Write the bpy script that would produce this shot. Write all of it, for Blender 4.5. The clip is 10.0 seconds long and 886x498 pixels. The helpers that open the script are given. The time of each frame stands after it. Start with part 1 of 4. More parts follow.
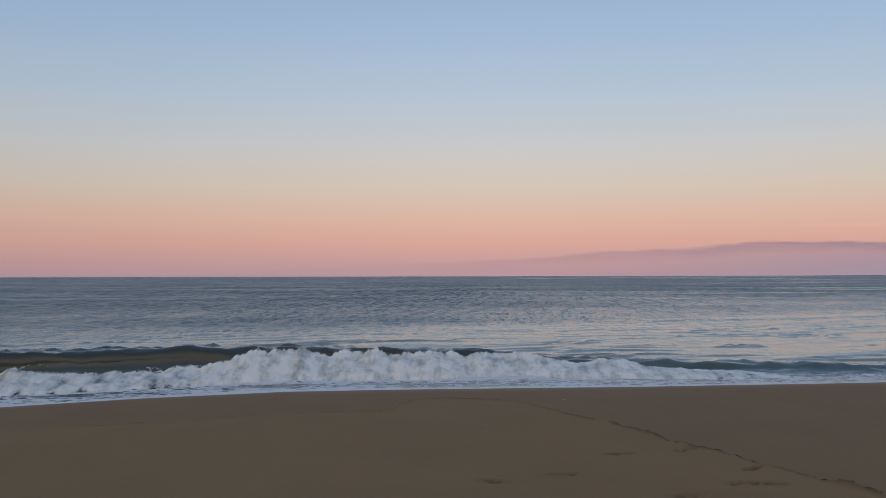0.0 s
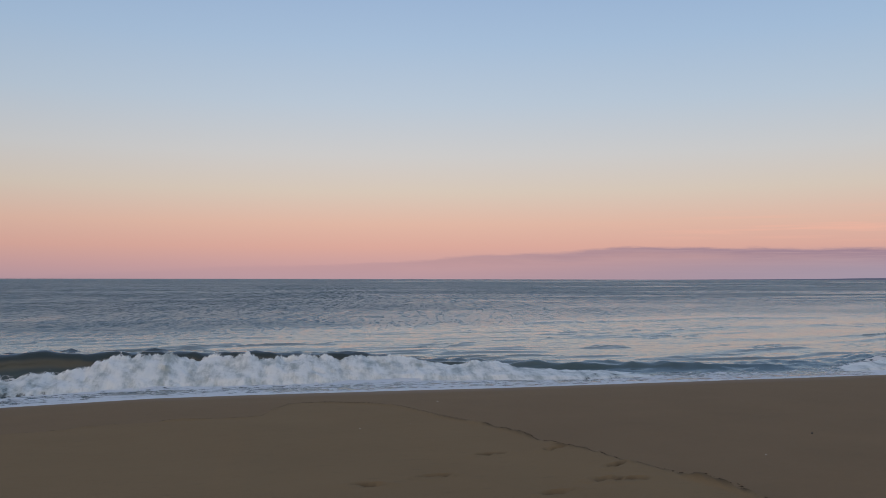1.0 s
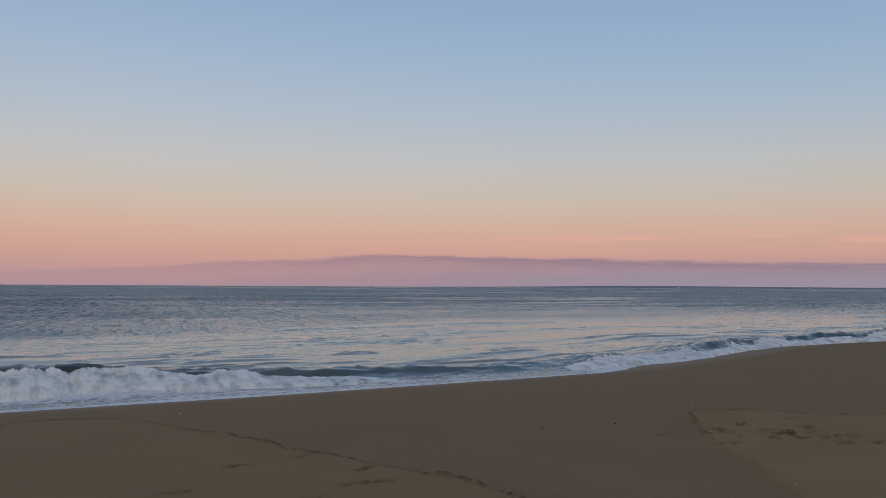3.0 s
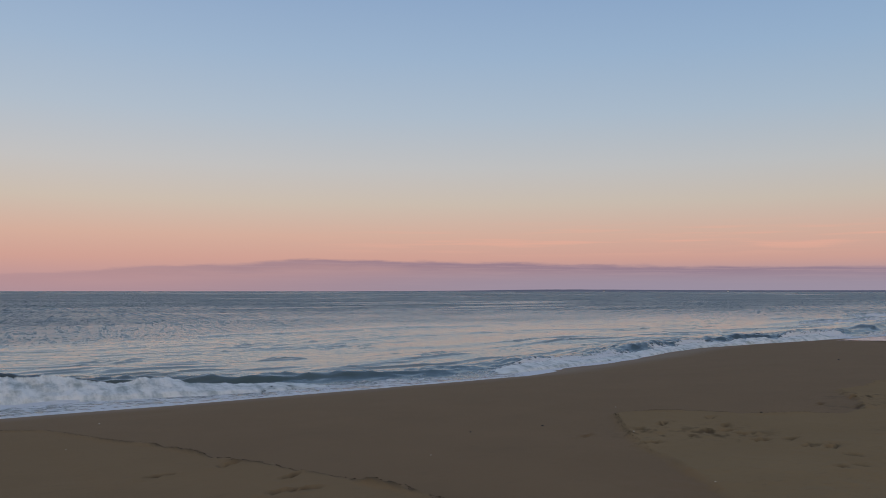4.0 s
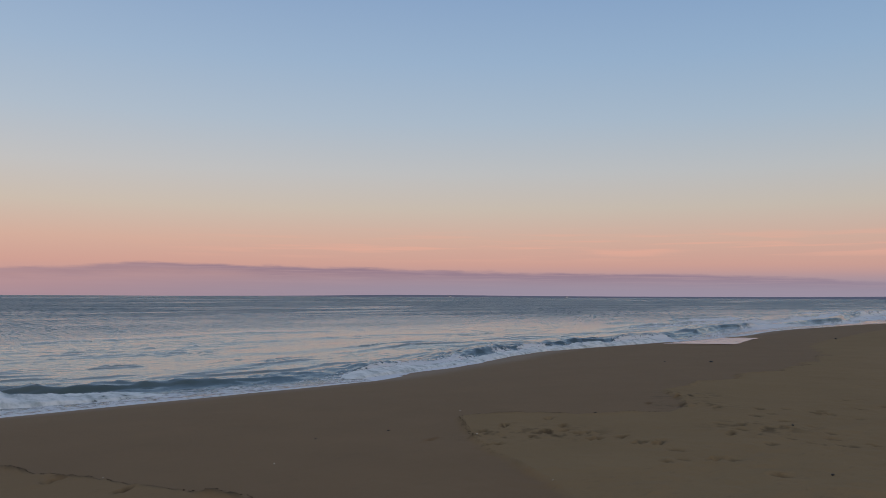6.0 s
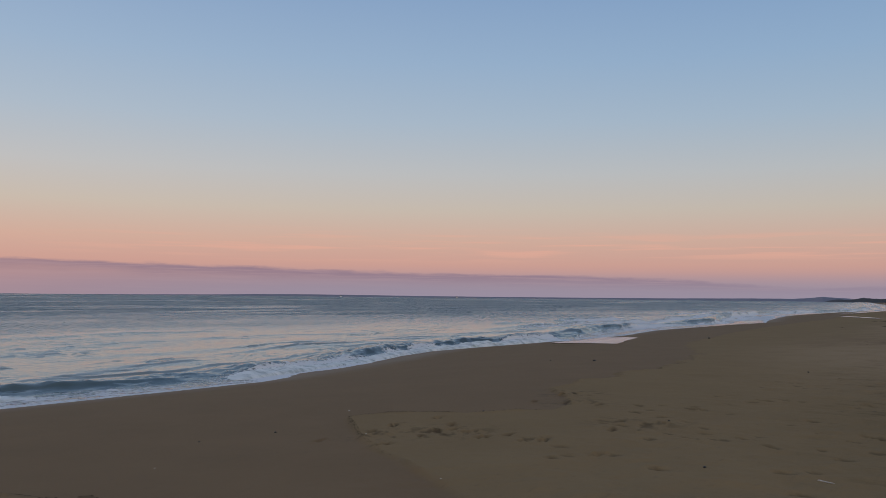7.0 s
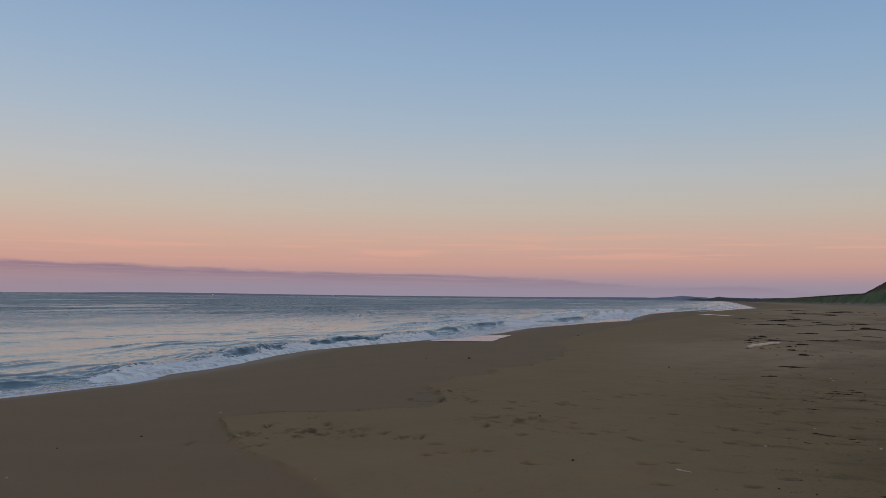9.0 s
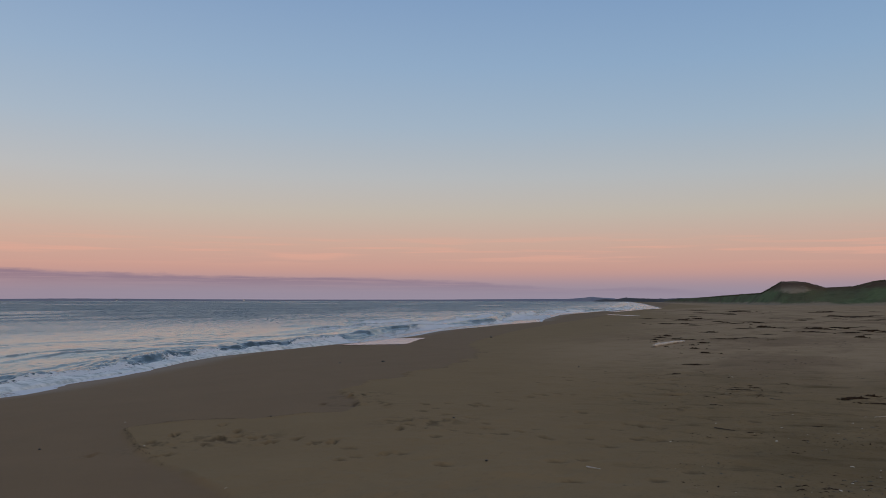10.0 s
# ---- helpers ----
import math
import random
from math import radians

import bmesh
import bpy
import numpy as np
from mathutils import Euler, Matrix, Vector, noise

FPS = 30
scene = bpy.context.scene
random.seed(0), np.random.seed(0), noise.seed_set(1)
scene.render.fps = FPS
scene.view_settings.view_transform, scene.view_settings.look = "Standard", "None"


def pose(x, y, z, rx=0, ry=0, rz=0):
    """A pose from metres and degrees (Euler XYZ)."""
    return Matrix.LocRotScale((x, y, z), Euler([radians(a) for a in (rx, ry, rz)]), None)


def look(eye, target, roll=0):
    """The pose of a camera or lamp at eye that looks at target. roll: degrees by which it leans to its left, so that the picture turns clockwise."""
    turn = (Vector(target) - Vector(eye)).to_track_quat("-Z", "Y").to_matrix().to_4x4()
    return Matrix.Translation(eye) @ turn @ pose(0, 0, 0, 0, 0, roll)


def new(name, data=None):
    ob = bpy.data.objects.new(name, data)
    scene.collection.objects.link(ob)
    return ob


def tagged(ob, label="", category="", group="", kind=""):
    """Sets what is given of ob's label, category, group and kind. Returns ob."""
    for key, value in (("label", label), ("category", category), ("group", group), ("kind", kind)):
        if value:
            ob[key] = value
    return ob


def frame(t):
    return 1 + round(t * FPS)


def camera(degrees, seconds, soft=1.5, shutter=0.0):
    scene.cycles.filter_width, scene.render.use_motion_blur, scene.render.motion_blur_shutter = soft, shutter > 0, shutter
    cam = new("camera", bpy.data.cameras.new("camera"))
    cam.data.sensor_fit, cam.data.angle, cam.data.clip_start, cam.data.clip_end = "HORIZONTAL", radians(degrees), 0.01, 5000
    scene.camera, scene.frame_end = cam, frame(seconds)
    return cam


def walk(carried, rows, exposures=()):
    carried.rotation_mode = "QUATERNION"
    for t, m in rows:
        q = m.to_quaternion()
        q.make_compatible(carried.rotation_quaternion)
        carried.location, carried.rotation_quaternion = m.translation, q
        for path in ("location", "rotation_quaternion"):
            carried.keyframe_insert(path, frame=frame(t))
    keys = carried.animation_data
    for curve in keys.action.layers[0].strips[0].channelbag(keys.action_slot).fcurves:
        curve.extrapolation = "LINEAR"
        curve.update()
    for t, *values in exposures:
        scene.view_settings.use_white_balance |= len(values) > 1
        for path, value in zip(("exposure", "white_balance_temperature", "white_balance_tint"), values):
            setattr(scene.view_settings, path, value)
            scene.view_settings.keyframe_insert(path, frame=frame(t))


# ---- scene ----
LENS = 56.44
cam = camera(LENS, 10.0, soft=0.75)
EYE = Vector((0.0, 0.0, 2.5))
# seconds, turn to the left, tilt up, lean (degrees); the camera turns where it stands
PATH = [
    (0.0, -0.00, 1.87, -0.13), (0.5, -4.24, 2.01, -0.00), (1.0, -8.61, 2.07, 0.10), (1.5, -15.56, 2.25, 0.23),
    (2.0, -20.52, 2.39, 0.30), (2.5, -23.31, 2.46, 0.31), (4.0, -30.67, 2.91, 0.03), (4.5, -33.26, 2.99, -0.25),
    (5.0, -35.96, 3.11, -0.27), (5.5, -38.24, 3.24, -0.00), (7.0, -48.71, 3.34, 0.56), (7.5, -52.27, 3.40, 0.62),
    (8.0, -54.22, 3.39, 0.75), (8.5, -55.34, 3.32, 0.78), (9.0, -57.22, 3.33, 0.62), (9.5, -60.27, 3.39, 0.29),
    (10.0, -63.23, 3.57, 0.05),
]


def aim(turn, tilt):
    a, b = radians(-turn), radians(tilt)
    return EYE + 100 * Vector((math.sin(a) * math.cos(b), math.cos(a) * math.cos(b), math.sin(b)))


walk(cam, [(t, look(EYE, aim(a, b), c)) for t, a, b, c in PATH],
     exposures=[(0.0, 0.02), (0.8, 0.05), (1.5, 0.07), (2.0, -0.06), (2.5, -0.11), (5.0, -0.10), (10.0, -0.17)])


# ---- node helpers ----
def lin(r, g, b):
    """Linear colour from 0..255 display values."""
    return tuple((v / 12.92 if v <= 0.04045 else ((v + 0.055) / 1.055) ** 2.4) for v in (r / 255, g / 255, b / 255)) + (1.0,)


class Tree:
    def __init__(self, tree):
        self.t = tree
        tree.nodes.clear()

    def n(self, kind, ins=(), **props):
        node = self.t.nodes.new(kind)
        for k, v in props.items():
            setattr(node, k, v)
        for k, v in dict(ins).items():
            self.put(node.inputs[k], v)
        return node

    def put(self, sock, v):
        if isinstance(v, bpy.types.NodeSocket):
            self.t.links.new(v, sock)
        else:
            sock.default_value = v

    def math(self, op, a, b=0.0, c=0.0, clamp=False):
        return self.n("ShaderNodeMath", {0: a, 1: b, 2: c}, operation=op, use_clamp=clamp).outputs[0]

    def ramp(self, fac, stops, mode="LINEAR"):
        node = self.n("ShaderNodeValToRGB", {0: fac})
        cr = node.color_ramp
        cr.interpolation = mode
        while len(cr.elements) < len(stops):
            cr.elements.new(0.5)
        for e, (p, c) in zip(cr.elements, stops):
            e.position = p
            e.color = c if isinstance(c, tuple) else (c, c, c, 1)
        return node.outputs[0]

    def mix(self, fac, a, b, blend="MIX"):
        return self.n("ShaderNodeMix", {0: fac, 6: a, 7: b}, data_type="RGBA", blend_type=blend).outputs[2]

    def step(self, v, lo, hi, a=0.0, b=1.0):
        return self.n("ShaderNodeMapRange", {0: v, 1: lo, 2: hi, 3: a, 4: b}, interpolation_type="SMOOTHSTEP").outputs[0]

    def noise(self, vec, scale, detail=3.0, rough=0.5, dist=0.0):
        return self.n("ShaderNodeTexNoise", {"Vector": vec, "Scale": scale, "Detail": detail, "Roughness": rough, "Distortion": dist}).outputs[0]

    def stretch(self, vec, sx, sy, sz=1.0, turn=0.0):
        return self.n("ShaderNodeMapping", {"Vector": vec, "Rotation": (0, 0, radians(turn)), "Scale": (sx, sy, sz)}).outputs[0]

    def slant(self, vec, sx, sy, turn):
        return self.n("ShaderNodeMapping", {"Vector": vec, "Rotation": (0, 0, radians(turn)), "Scale": (1 / sx, 1 / sy, 1)}, vector_type="TEXTURE").outputs[0]

    def place(self):
        return self.n("ShaderNodeTexCoord").outputs["Object"]

    def attr(self, name):
        return self.n("ShaderNodeAttribute", attribute_name=name).outputs["Fac"]

    def bump(self, height, dist, strength=1.0, normal=None):
        ins = {"Height": height, "Distance": dist, "Strength": strength}
        if normal is not None:
            ins["Normal"] = normal
        return self.n("ShaderNodeBump", ins).outputs[0]


def material(name):
    m = bpy.data.materials.new(name)
    m.use_nodes = True
    t = Tree(m.node_tree)
    out = t.n("ShaderNodeOutputMaterial")
    b = t.n("ShaderNodeBsdfPrincipled")
    t.t.links.new(b.outputs[0], out.inputs[0])
    return m, t, b.inputs


# ---- dusk sky, the sun already down behind the camera ----
world = bpy.data.worlds.new("dusk_sky")
scene.world = world
world.use_nodes = True
w = Tree(world.node_tree)
way = w.n("ShaderNodeTexCoord").outputs["Generated"]
sep = w.n("ShaderNodeSeparateXYZ", {0: way})
wx, wy, wz = sep.outputs
el = w.math("DEGREES", w.math("ARCSINE", wz))
az = w.math("DEGREES", w.math("ARCTAN2", wx, wy))
SKY = [(0.0, (184, 151, 158)), (0.9, (198, 156, 156)), (2.2, (215, 166, 153)), (3.8, (220, 180, 162)), (6.0, (212, 196, 181)),
       (8.5, (202, 200, 199)), (12.0, (183, 196, 210)), (16.0, (165, 187, 212)), (21.0, (146, 172, 206)), (32.0, (126, 152, 190)), (60.0, (122, 144, 176))]
sky = w.ramp(w.math("DIVIDE", el, 60.0), [(e / 60.0, lin(*c)) for e, c in SKY])
# bluer and dimmer towards the darker side of the anti-solar arch
side = w.step(az, -10.0, 110.0)
sky = w.mix(w.math("MULTIPLY", side, w.step(el, 0.0, 15.0, 0.3, 1.0)), sky, (0.75, 0.865, 0.945, 1), "MULTIPLY")
sky = w.mix(w.step(az, 8.0, -45.0), sky, (0.80, 0.84, 0.87, 1), "MULTIPLY")
sky = w.mix(w.math("MULTIPLY", w.step(az, 5.0, 50.0, 0.0, 0.75), w.step(el, 2.4, 0.3)), sky, lin(164, 149, 162))
# low mauve cloud bank over the sea
edge = w.ramp(w.math("DIVIDE", w.math("ADD", az, 20.0), 120.0),
              [(0.0, 0.02), (0.17, 0.20), (0.27, 0.34), (0.36, 0.45), (0.48, 0.38), (0.62, 0.31), (0.80, 0.17), (0.92, 0.06)], "EASE")
drift = w.stretch(w.n("ShaderNodeCombineXYZ", {0: az, 1: el}).outputs[0], 0.16, 1.1)
rag = w.noise(drift, 1.0, 6.0, 0.62)
edge = w.math("ADD", w.math("MULTIPLY", edge, 5.0), w.math("MULTIPLY", w.math("SUBTRACT", rag, 0.5), 0.9))
bank = w.step(w.math("SUBTRACT", edge, el), -0.07, 0.20)
bank = w.math("MULTIPLY", bank, w.step(w.math("SUBTRACT", edge, el), 1.0, 0.15, 0.42, 0.95))
bank = w.math("MULTIPLY", bank, w.step(az, -8.0, 34.0, 0.1, 1.0))
sky = w.mix(bank, sky, lin(152, 128, 143))
veil = w.step(w.noise(w.stretch(drift, 0.6, 3.0), 1.7, 5.0, 0.65), 0.45, 0.65)
sky = w.mix(w.math("MULTIPLY", w.math("MULTIPLY", bank, veil), 0.50), sky, lin(186, 154, 160))
sky = w.mix(w.math("MULTIPLY", w.step(az, 8.0, 48.0, 0.0, 0.88), w.step(el, 1.9, 0.1)), sky, lin(158, 148, 166))
streak = w.step(w.noise(w.stretch(drift, 0.5, 1.6), 1.3, 3.0), 0.48, 0.66)
streak = w.math("MULTIPLY", streak, w.math("MULTIPLY", w.step(el, 2.2, 3.2), w.step(el, 5.0, 3.4)))
sky = w.mix(w.math("MULTIPLY", w.math("MULTIPLY", streak, w.step(az, 15.0, 40.0)), 0.6), sky, lin(236, 178, 158))
# afterglow of the sunset, out of sight behind the camera
glow = w.n("ShaderNodeVectorMath", {0: way, 1: (-0.42, -0.90, 0.10)}, operation="DOT_PRODUCT").outputs["Value"]
glow = w.math("MULTIPLY", w.step(glow, -0.1, 0.95), w.step(el, 70.0, 4.0))
sky = w.mix(glow, sky, (1.05, 0.82, 0.62, 1))
# nothing but dark haze under the horizon
sky = w.mix(w.step(el, -0.02, -0.4), sky, lin(70, 84, 100))
bg = w.n("ShaderNodeBackground", {"Color": sky, "Strength": 1.0})
w.t.links.new(bg.outputs[0], w.n("ShaderNodeOutputWorld").inputs[0])


# ---- materials ----
def sand_material():
    m, t, b = material("beach_sand")
    p = t.place()
    wet = t.attr("wet")
    grain = t.noise(p, 260.0, 2.0, 0.7)
    blot = t.noise(p, 0.9, 5.0, 0.6)
    fine = t.noise(t.stretch(p, 1.0, 2.2), 7.0, 4.0, 0.6)
    dry = t.mix(blot, (0.240, 0.164, 0.083, 1), (0.304, 0.210, 0.108, 1))
    damp = t.mix(blot, (0.203, 0.130, 0.069, 1), (0.255, 0.167, 0.089, 1))
    col = t.mix(wet, dry, damp)
    col = t.mix(t.math("MULTIPLY", t.attr("upper"), t.step(blot, 0.25, 0.6, 0.5, 0.9)), col, (0.400, 0.282, 0.166, 1))
    weedy = t.step(t.noise(t.stretch(p, 0.10, 0.22), 1.0, 6.0, 0.66), 0.46, 0.62)
    col = t.mix(t.math("MULTIPLY", t.math("MULTIPLY", t.attr("upper"), weedy), 0.5), col, (0.150, 0.090, 0.052, 1))
    col = t.mix(t.step(fine, 0.55, 0.85, 0.0, 0.35), col, (0.12, 0.09, 0.062, 1))
    # dark streaks: weed stain, and the shade of small hollows painted in
    stain_shade = t.step(t.noise(t.stretch(p, 2.4, 0.7), 1.2, 7.0, 0.68), 0.50, 0.70)
    col = t.mix(t.math("MULTIPLY", stain_shade, t.math("MULTIPLY", t.attr("drift"), 0.9)), col, (0.092, 0.062, 0.027, 1))
    wide = t.step(t.noise(t.stretch(p, 0.6, 1.3), 0.30, 5.0, 0.6), 0.48, 0.66)
    col = t.mix(t.math("MULTIPLY", wide, t.math("MULTIPLY", t.attr("drift"), 0.40)), col, (0.112, 0.078, 0.036, 1))
    col = t.mix(t.math("MULTIPLY", t.attr("drift"), 0.26), col, (0.138, 0.095, 0.040, 1))
    speck = t.step(t.noise(p, 24.0, 4.0, 0.7), 0.56, 0.68)
    col = t.mix(t.math("MULTIPLY", speck, t.math("MULTIPLY", t.attr("drift"), 0.55)), col, (0.075, 0.051, 0.025, 1))
    col = t.mix(t.step(grain, 0.35, 0.75, 0.0, 0.22), col, (0.34, 0.27, 0.18, 1))
    # the dark of the hollows goes into the sand colour as painted shade
    col = t.mix(t.math("MULTIPLY", t.attr("dug_shade"), t.step(blot, 0.3, 0.6, 0.6, 0.95)), col, (0.050, 0.036, 0.023, 1))
    t.put(b["Base Color"], col)
    swash = t.attr("swash")
    t.put(b["Roughness"], t.math("SUBTRACT", t.math("SUBTRACT", 0.92, t.math("MULTIPLY", wet, 0.20)), t.math("MULTIPLY", swash, 0.12)))
    t.put(b["Specular IOR Level"], t.math("ADD", 0.03, t.math("MULTIPLY", swash, 0.10)))
    rough = t.math("SUBTRACT", 1.0, t.math("MULTIPLY", wet, 0.7))
    n = t.bump(grain, 0.0015, 0.5)
    n = t.bump(fine, 0.012, t.math("MULTIPLY", rough, 0.8), n)
    n = t.bump(t.noise(t.stretch(p, 1.0, 0.8), 3.2, 6.0, 0.7), 0.035, t.math("MULTIPLY", t.attr("drift"), 0.8), n)
    t.put(b["Normal"], n)
    return m


def water_material():
    m, t, b = material("sea_water")
    p = t.place()
    ruffle, reach = t.attr("ruffle"), t.attr("reach")
    # cat's paws: breaths of wind that roughen the water in patches
    paws = t.noise(t.stretch(p, 0.020, 0.045, 1, 6), 1.0, 6.0, 0.62, 0.4)
    wind = t.math("MULTIPLY", ruffle, t.step(paws, 0.30, 0.62, 0.62, 1.12))
    # ripples as tilts of the surface; the long ones lie out on the open water
    near, far = t.math("SUBTRACT", 1.0, reach), reach
    middle = t.math("MULTIPLY", t.math("MULTIPLY", near, far), 4.0)
    east = t.attr("east")
    west = t.math("SUBTRACT", 1.0, east)
    mid_w, mid_e, far_w, far_e = (t.math("MULTIPLY", a, c) for a in (middle, far) for c in (west, east))
    tilt = None
    for scale, sx, sy, turn, size, where in ((12.0, 0.8, 0.35, 9, 0.50, near), (3.5, 0.8, 0.6, -6, 0.42, near), (0.9, 0.7, 1.0, 5, 0.26, near), (10.0, 1.0, 0.12, -8, 1.15, mid_w), (4.2, 1.0, 0.11, 6, 0.6, mid_w), (10.0, 1.0, 0.085, -52, 1.6, mid_e), (4.2, 1.0, 0.08, -45, 0.9, mid_e), (3.6, 1.0, 0.05, -8, 1.8, far_w), (3.0, 1.0, 0.04, -52, 2.4, far_e), (0.25, 1.0, 0.8, -5, 0.20, far), (0.07, 1.0, 0.7, 5, 0.20, far)):
        c = t.n("ShaderNodeTexNoise", {"Vector": t.slant(p, sx, sy, turn), "Scale": scale, "Detail": 3.0, "Roughness": 0.6}).outputs["Color"]
        v = t.n("ShaderNodeVectorMath", {0: c, 1: (0.5, 0.5, 0.5)}, operation="SUBTRACT").outputs[0]
        v = t.n("ShaderNodeVectorMath", {0: v, 1: (size, size * 1.5, 0.0)}, operation="MULTIPLY").outputs[0]
        v = t.n("ShaderNodeVectorMath", {0: v, "Scale": where}, operation="SCALE").outputs[0]
        tilt = v if tilt is None else t.n("ShaderNodeVectorMath", {0: tilt, 1: v}, operation="ADD").outputs[0]
    # the shoreward faces of the wavelets are the steeper ones
    tilt = t.n("ShaderNodeVectorMath", {0: tilt, "Scale": t.math("ADD", 0.17, t.math("MULTIPLY", wind, 0.85))}, operation="SCALE").outputs[0]
    lean = t.n("ShaderNodeVectorMath", {0: (0.0, -0.13, 0.0), "Scale": t.math("ADD", 0.20, t.math("MULTIPLY", wind, 0.80))}, operation="SCALE").outputs[0]
    tilt = t.n("ShaderNodeVectorMath", {0: tilt, 1: lean}, operation="ADD").outputs[0]
    n = t.n("ShaderNodeVectorMath", {0: t.n("ShaderNodeNewGeometry").outputs["Normal"], 1: tilt}, operation="ADD").outputs[0]
    n = t.n("ShaderNodeVectorMath", {0: n}, operation="NORMALIZE").outputs[0]
    foam = t.attr("foam")
    lace = t.noise(t.stretch(p, 0.55, 1.0), 2.6, 6.0, 0.68, 1.2)
    cells = t.n("ShaderNodeTexVoronoi", {"Vector": t.stretch(p, 0.6, 1.0), "Scale": 6.0, "Randomness": 1.0}, feature="DISTANCE_TO_EDGE").outputs["Distance"]
    pattern = t.math("ADD", lace, t.math("MULTIPLY", t.step(cells, 0.0, 0.35), 0.16))
    level = t.math("ADD", 0.22, t.math("MULTIPLY", foam, 0.62))
    white = t.math("MULTIPLY", t.step(t.math("SUBTRACT", level, pattern), -0.05, 0.09), t.step(foam, 0.02, 0.12))
    deep = t.mix(t.noise(p, 0.12, 3.0), (0.044, 0.082, 0.090, 1), (0.058, 0.100, 0.106, 1))
    # silty inshore water, paled further to paint in calm-water sky sheen
    deep = t.mix(t.attr("turbid_sheen"), deep, (0.215, 0.232, 0.200, 1))
    # steep wave side painted darker, for the sky it does not reflect
    deep = t.mix(t.attr("face_shade"), deep, (0.034, 0.044, 0.039, 1))
    silt = t.mix(t.attr("shallow"), deep, (0.090, 0.088, 0.078, 1))
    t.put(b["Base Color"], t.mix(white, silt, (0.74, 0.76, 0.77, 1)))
    t.put(b["Roughness"], t.math("ADD", t.math("MULTIPLY", white, 0.5), t.math("ADD", t.math("MULTIPLY", wind, 0.23), 0.14)))
    t.put(b["IOR"], 1.45)
    n = t.bump(t.math("MULTIPLY", white, lace), 0.05, 0.9, n)
    t.put(b["Normal"], n)
    return m


def foam_material():
    m, t, b = material("surf_foam")
    p = t.place()
    puffs = t.noise(p, 2.8, 6.0, 0.64)
    # sheets of falling water between the froth
    falls = t.noise(t.stretch(p, 1.0, 0.30, 0.22), 3.4, 6.0, 0.66)
    both = t.math("ADD", t.math("MULTIPLY", puffs, 0.45), t.math("MULTIPLY", falls, 0.55))
    # the grey tone is falling water and also blue-grey shadow painted into the froth
    t.put(b["Base Color"], t.mix(t.step(both, 0.34, 0.58), (0.34, 0.40, 0.39, 1), (0.84, 0.87, 0.85, 1)))
    t.put(b["Roughness"], 0.6)
    # torn and lacy where the sheet of white water thins out
    t.put(b["Alpha"], t.step(t.math("ADD", t.attr("dense"), t.math("MULTIPLY", t.math("SUBTRACT", both, 0.5), 2.4)), 0.22, 0.46))
    t.put(b["Normal"], t.bump(puffs, 0.07, 0.7))
    return m


def film_material():
    m, t, b = material("thin_water_film")
    p = t.place()
    t.put(b["Base Color"], t.mix(t.noise(p, 0.8, 4.0), (0.30, 0.30, 0.29, 1), (0.42, 0.42, 0.41, 1)))
    t.put(b["Roughness"], 0.20)
    t.put(b["IOR"], 1.36)
    t.put(b["Normal"], t.bump(t.noise(t.stretch(p, 0.5, 1), 1.5, 2.0), 0.006, 0.6))
    return m


def dune_material():
    m, t, b = material("grassed_dune")
    p = t.place()
    bare = t.attr("bare")
    big = t.noise(p, 0.06, 5.0, 0.6)
    small = t.noise(t.stretch(p, 1, 1, 0.6), 0.8, 5.0, 0.7)
    green = t.mix(small, (0.098, 0.126, 0.056, 1), (0.165, 0.198, 0.092, 1))
    green = t.mix(t.step(big, 0.40, 0.62, 0.0, 0.75), green, (0.104, 0.092, 0.052, 1))
    green = t.mix(t.step(t.noise(p, 0.22, 5.0, 0.65), 0.50, 0.66, 0.0, 0.55), green, (0.060, 0.076, 0.036, 1))
    sandy = t.mix(small, (0.24, 0.185, 0.120, 1), (0.36, 0.285, 0.190, 1))
    col = t.mix(t.step(t.math("ADD", bare, t.math("ADD", t.math("MULTIPLY", t.math("SUBTRACT", small, 0.5), 0.6), t.math("MULTIPLY", t.math("SUBTRACT", t.noise(p, 0.16, 4.0), 0.5), 1.1))), 0.3, 0.8), green, sandy)
    scrub = t.math("MULTIPLY", t.attr("rim"), t.step(t.noise(p, 0.25, 4.0), 0.26, 0.46))
    t.put(b["Base Color"], t.mix(t.math("MULTIPLY", scrub, 0.9), col, (0.098, 0.056, 0.036, 1)))
    t.put(b["Roughness"], 0.95)
    t.put(b["Specular IOR Level"], 0.1)
    t.put(b["Normal"], t.bump(small, 0.5, 0.8))
    return m


def plain(name, a, c, scale=20.0, rough=0.85, bump=0.004, spec=0.3):
    m, t, b = material(name)
    p = t.place()
    k = t.noise(p, scale, 5.0, 0.65)
    info = t.n("ShaderNodeObjectInfo").outputs["Random"]
    col = t.mix(t.step(k, 0.3, 0.7), (*a, 1), (*c, 1))
    t.put(b["Base Color"], t.mix(t.math("MULTIPLY", info, 0.3), col, (*a, 1)))
    t.put(b["Roughness"], rough)
    t.put(b["Specular IOR Level"], spec)
    t.put(b["Normal"], t.bump(k, bump, 0.8))
    return m


SAND, WATER, FOAM, FILM, DUNE = sand_material(), water_material(), foam_material(), film_material(), dune_material()
WEED = plain("dry_seaweed", (0.030, 0.020, 0.013), (0.080, 0.054, 0.034), 30.0, 0.95, 0.004, 0.03)
STRAW = plain("dead_reed", (0.10, 0.08, 0.05), (0.20, 0.16, 0.11), 40.0)
SHELL = plain("bleached_shell", (0.44, 0.38, 0.29), (0.66, 0.59, 0.47), 60.0, 0.5, 0.001)
STONE = plain("dark_pebble", (0.020, 0.018, 0.017), (0.060, 0.054, 0.050), 60.0, 0.6, 0.001)
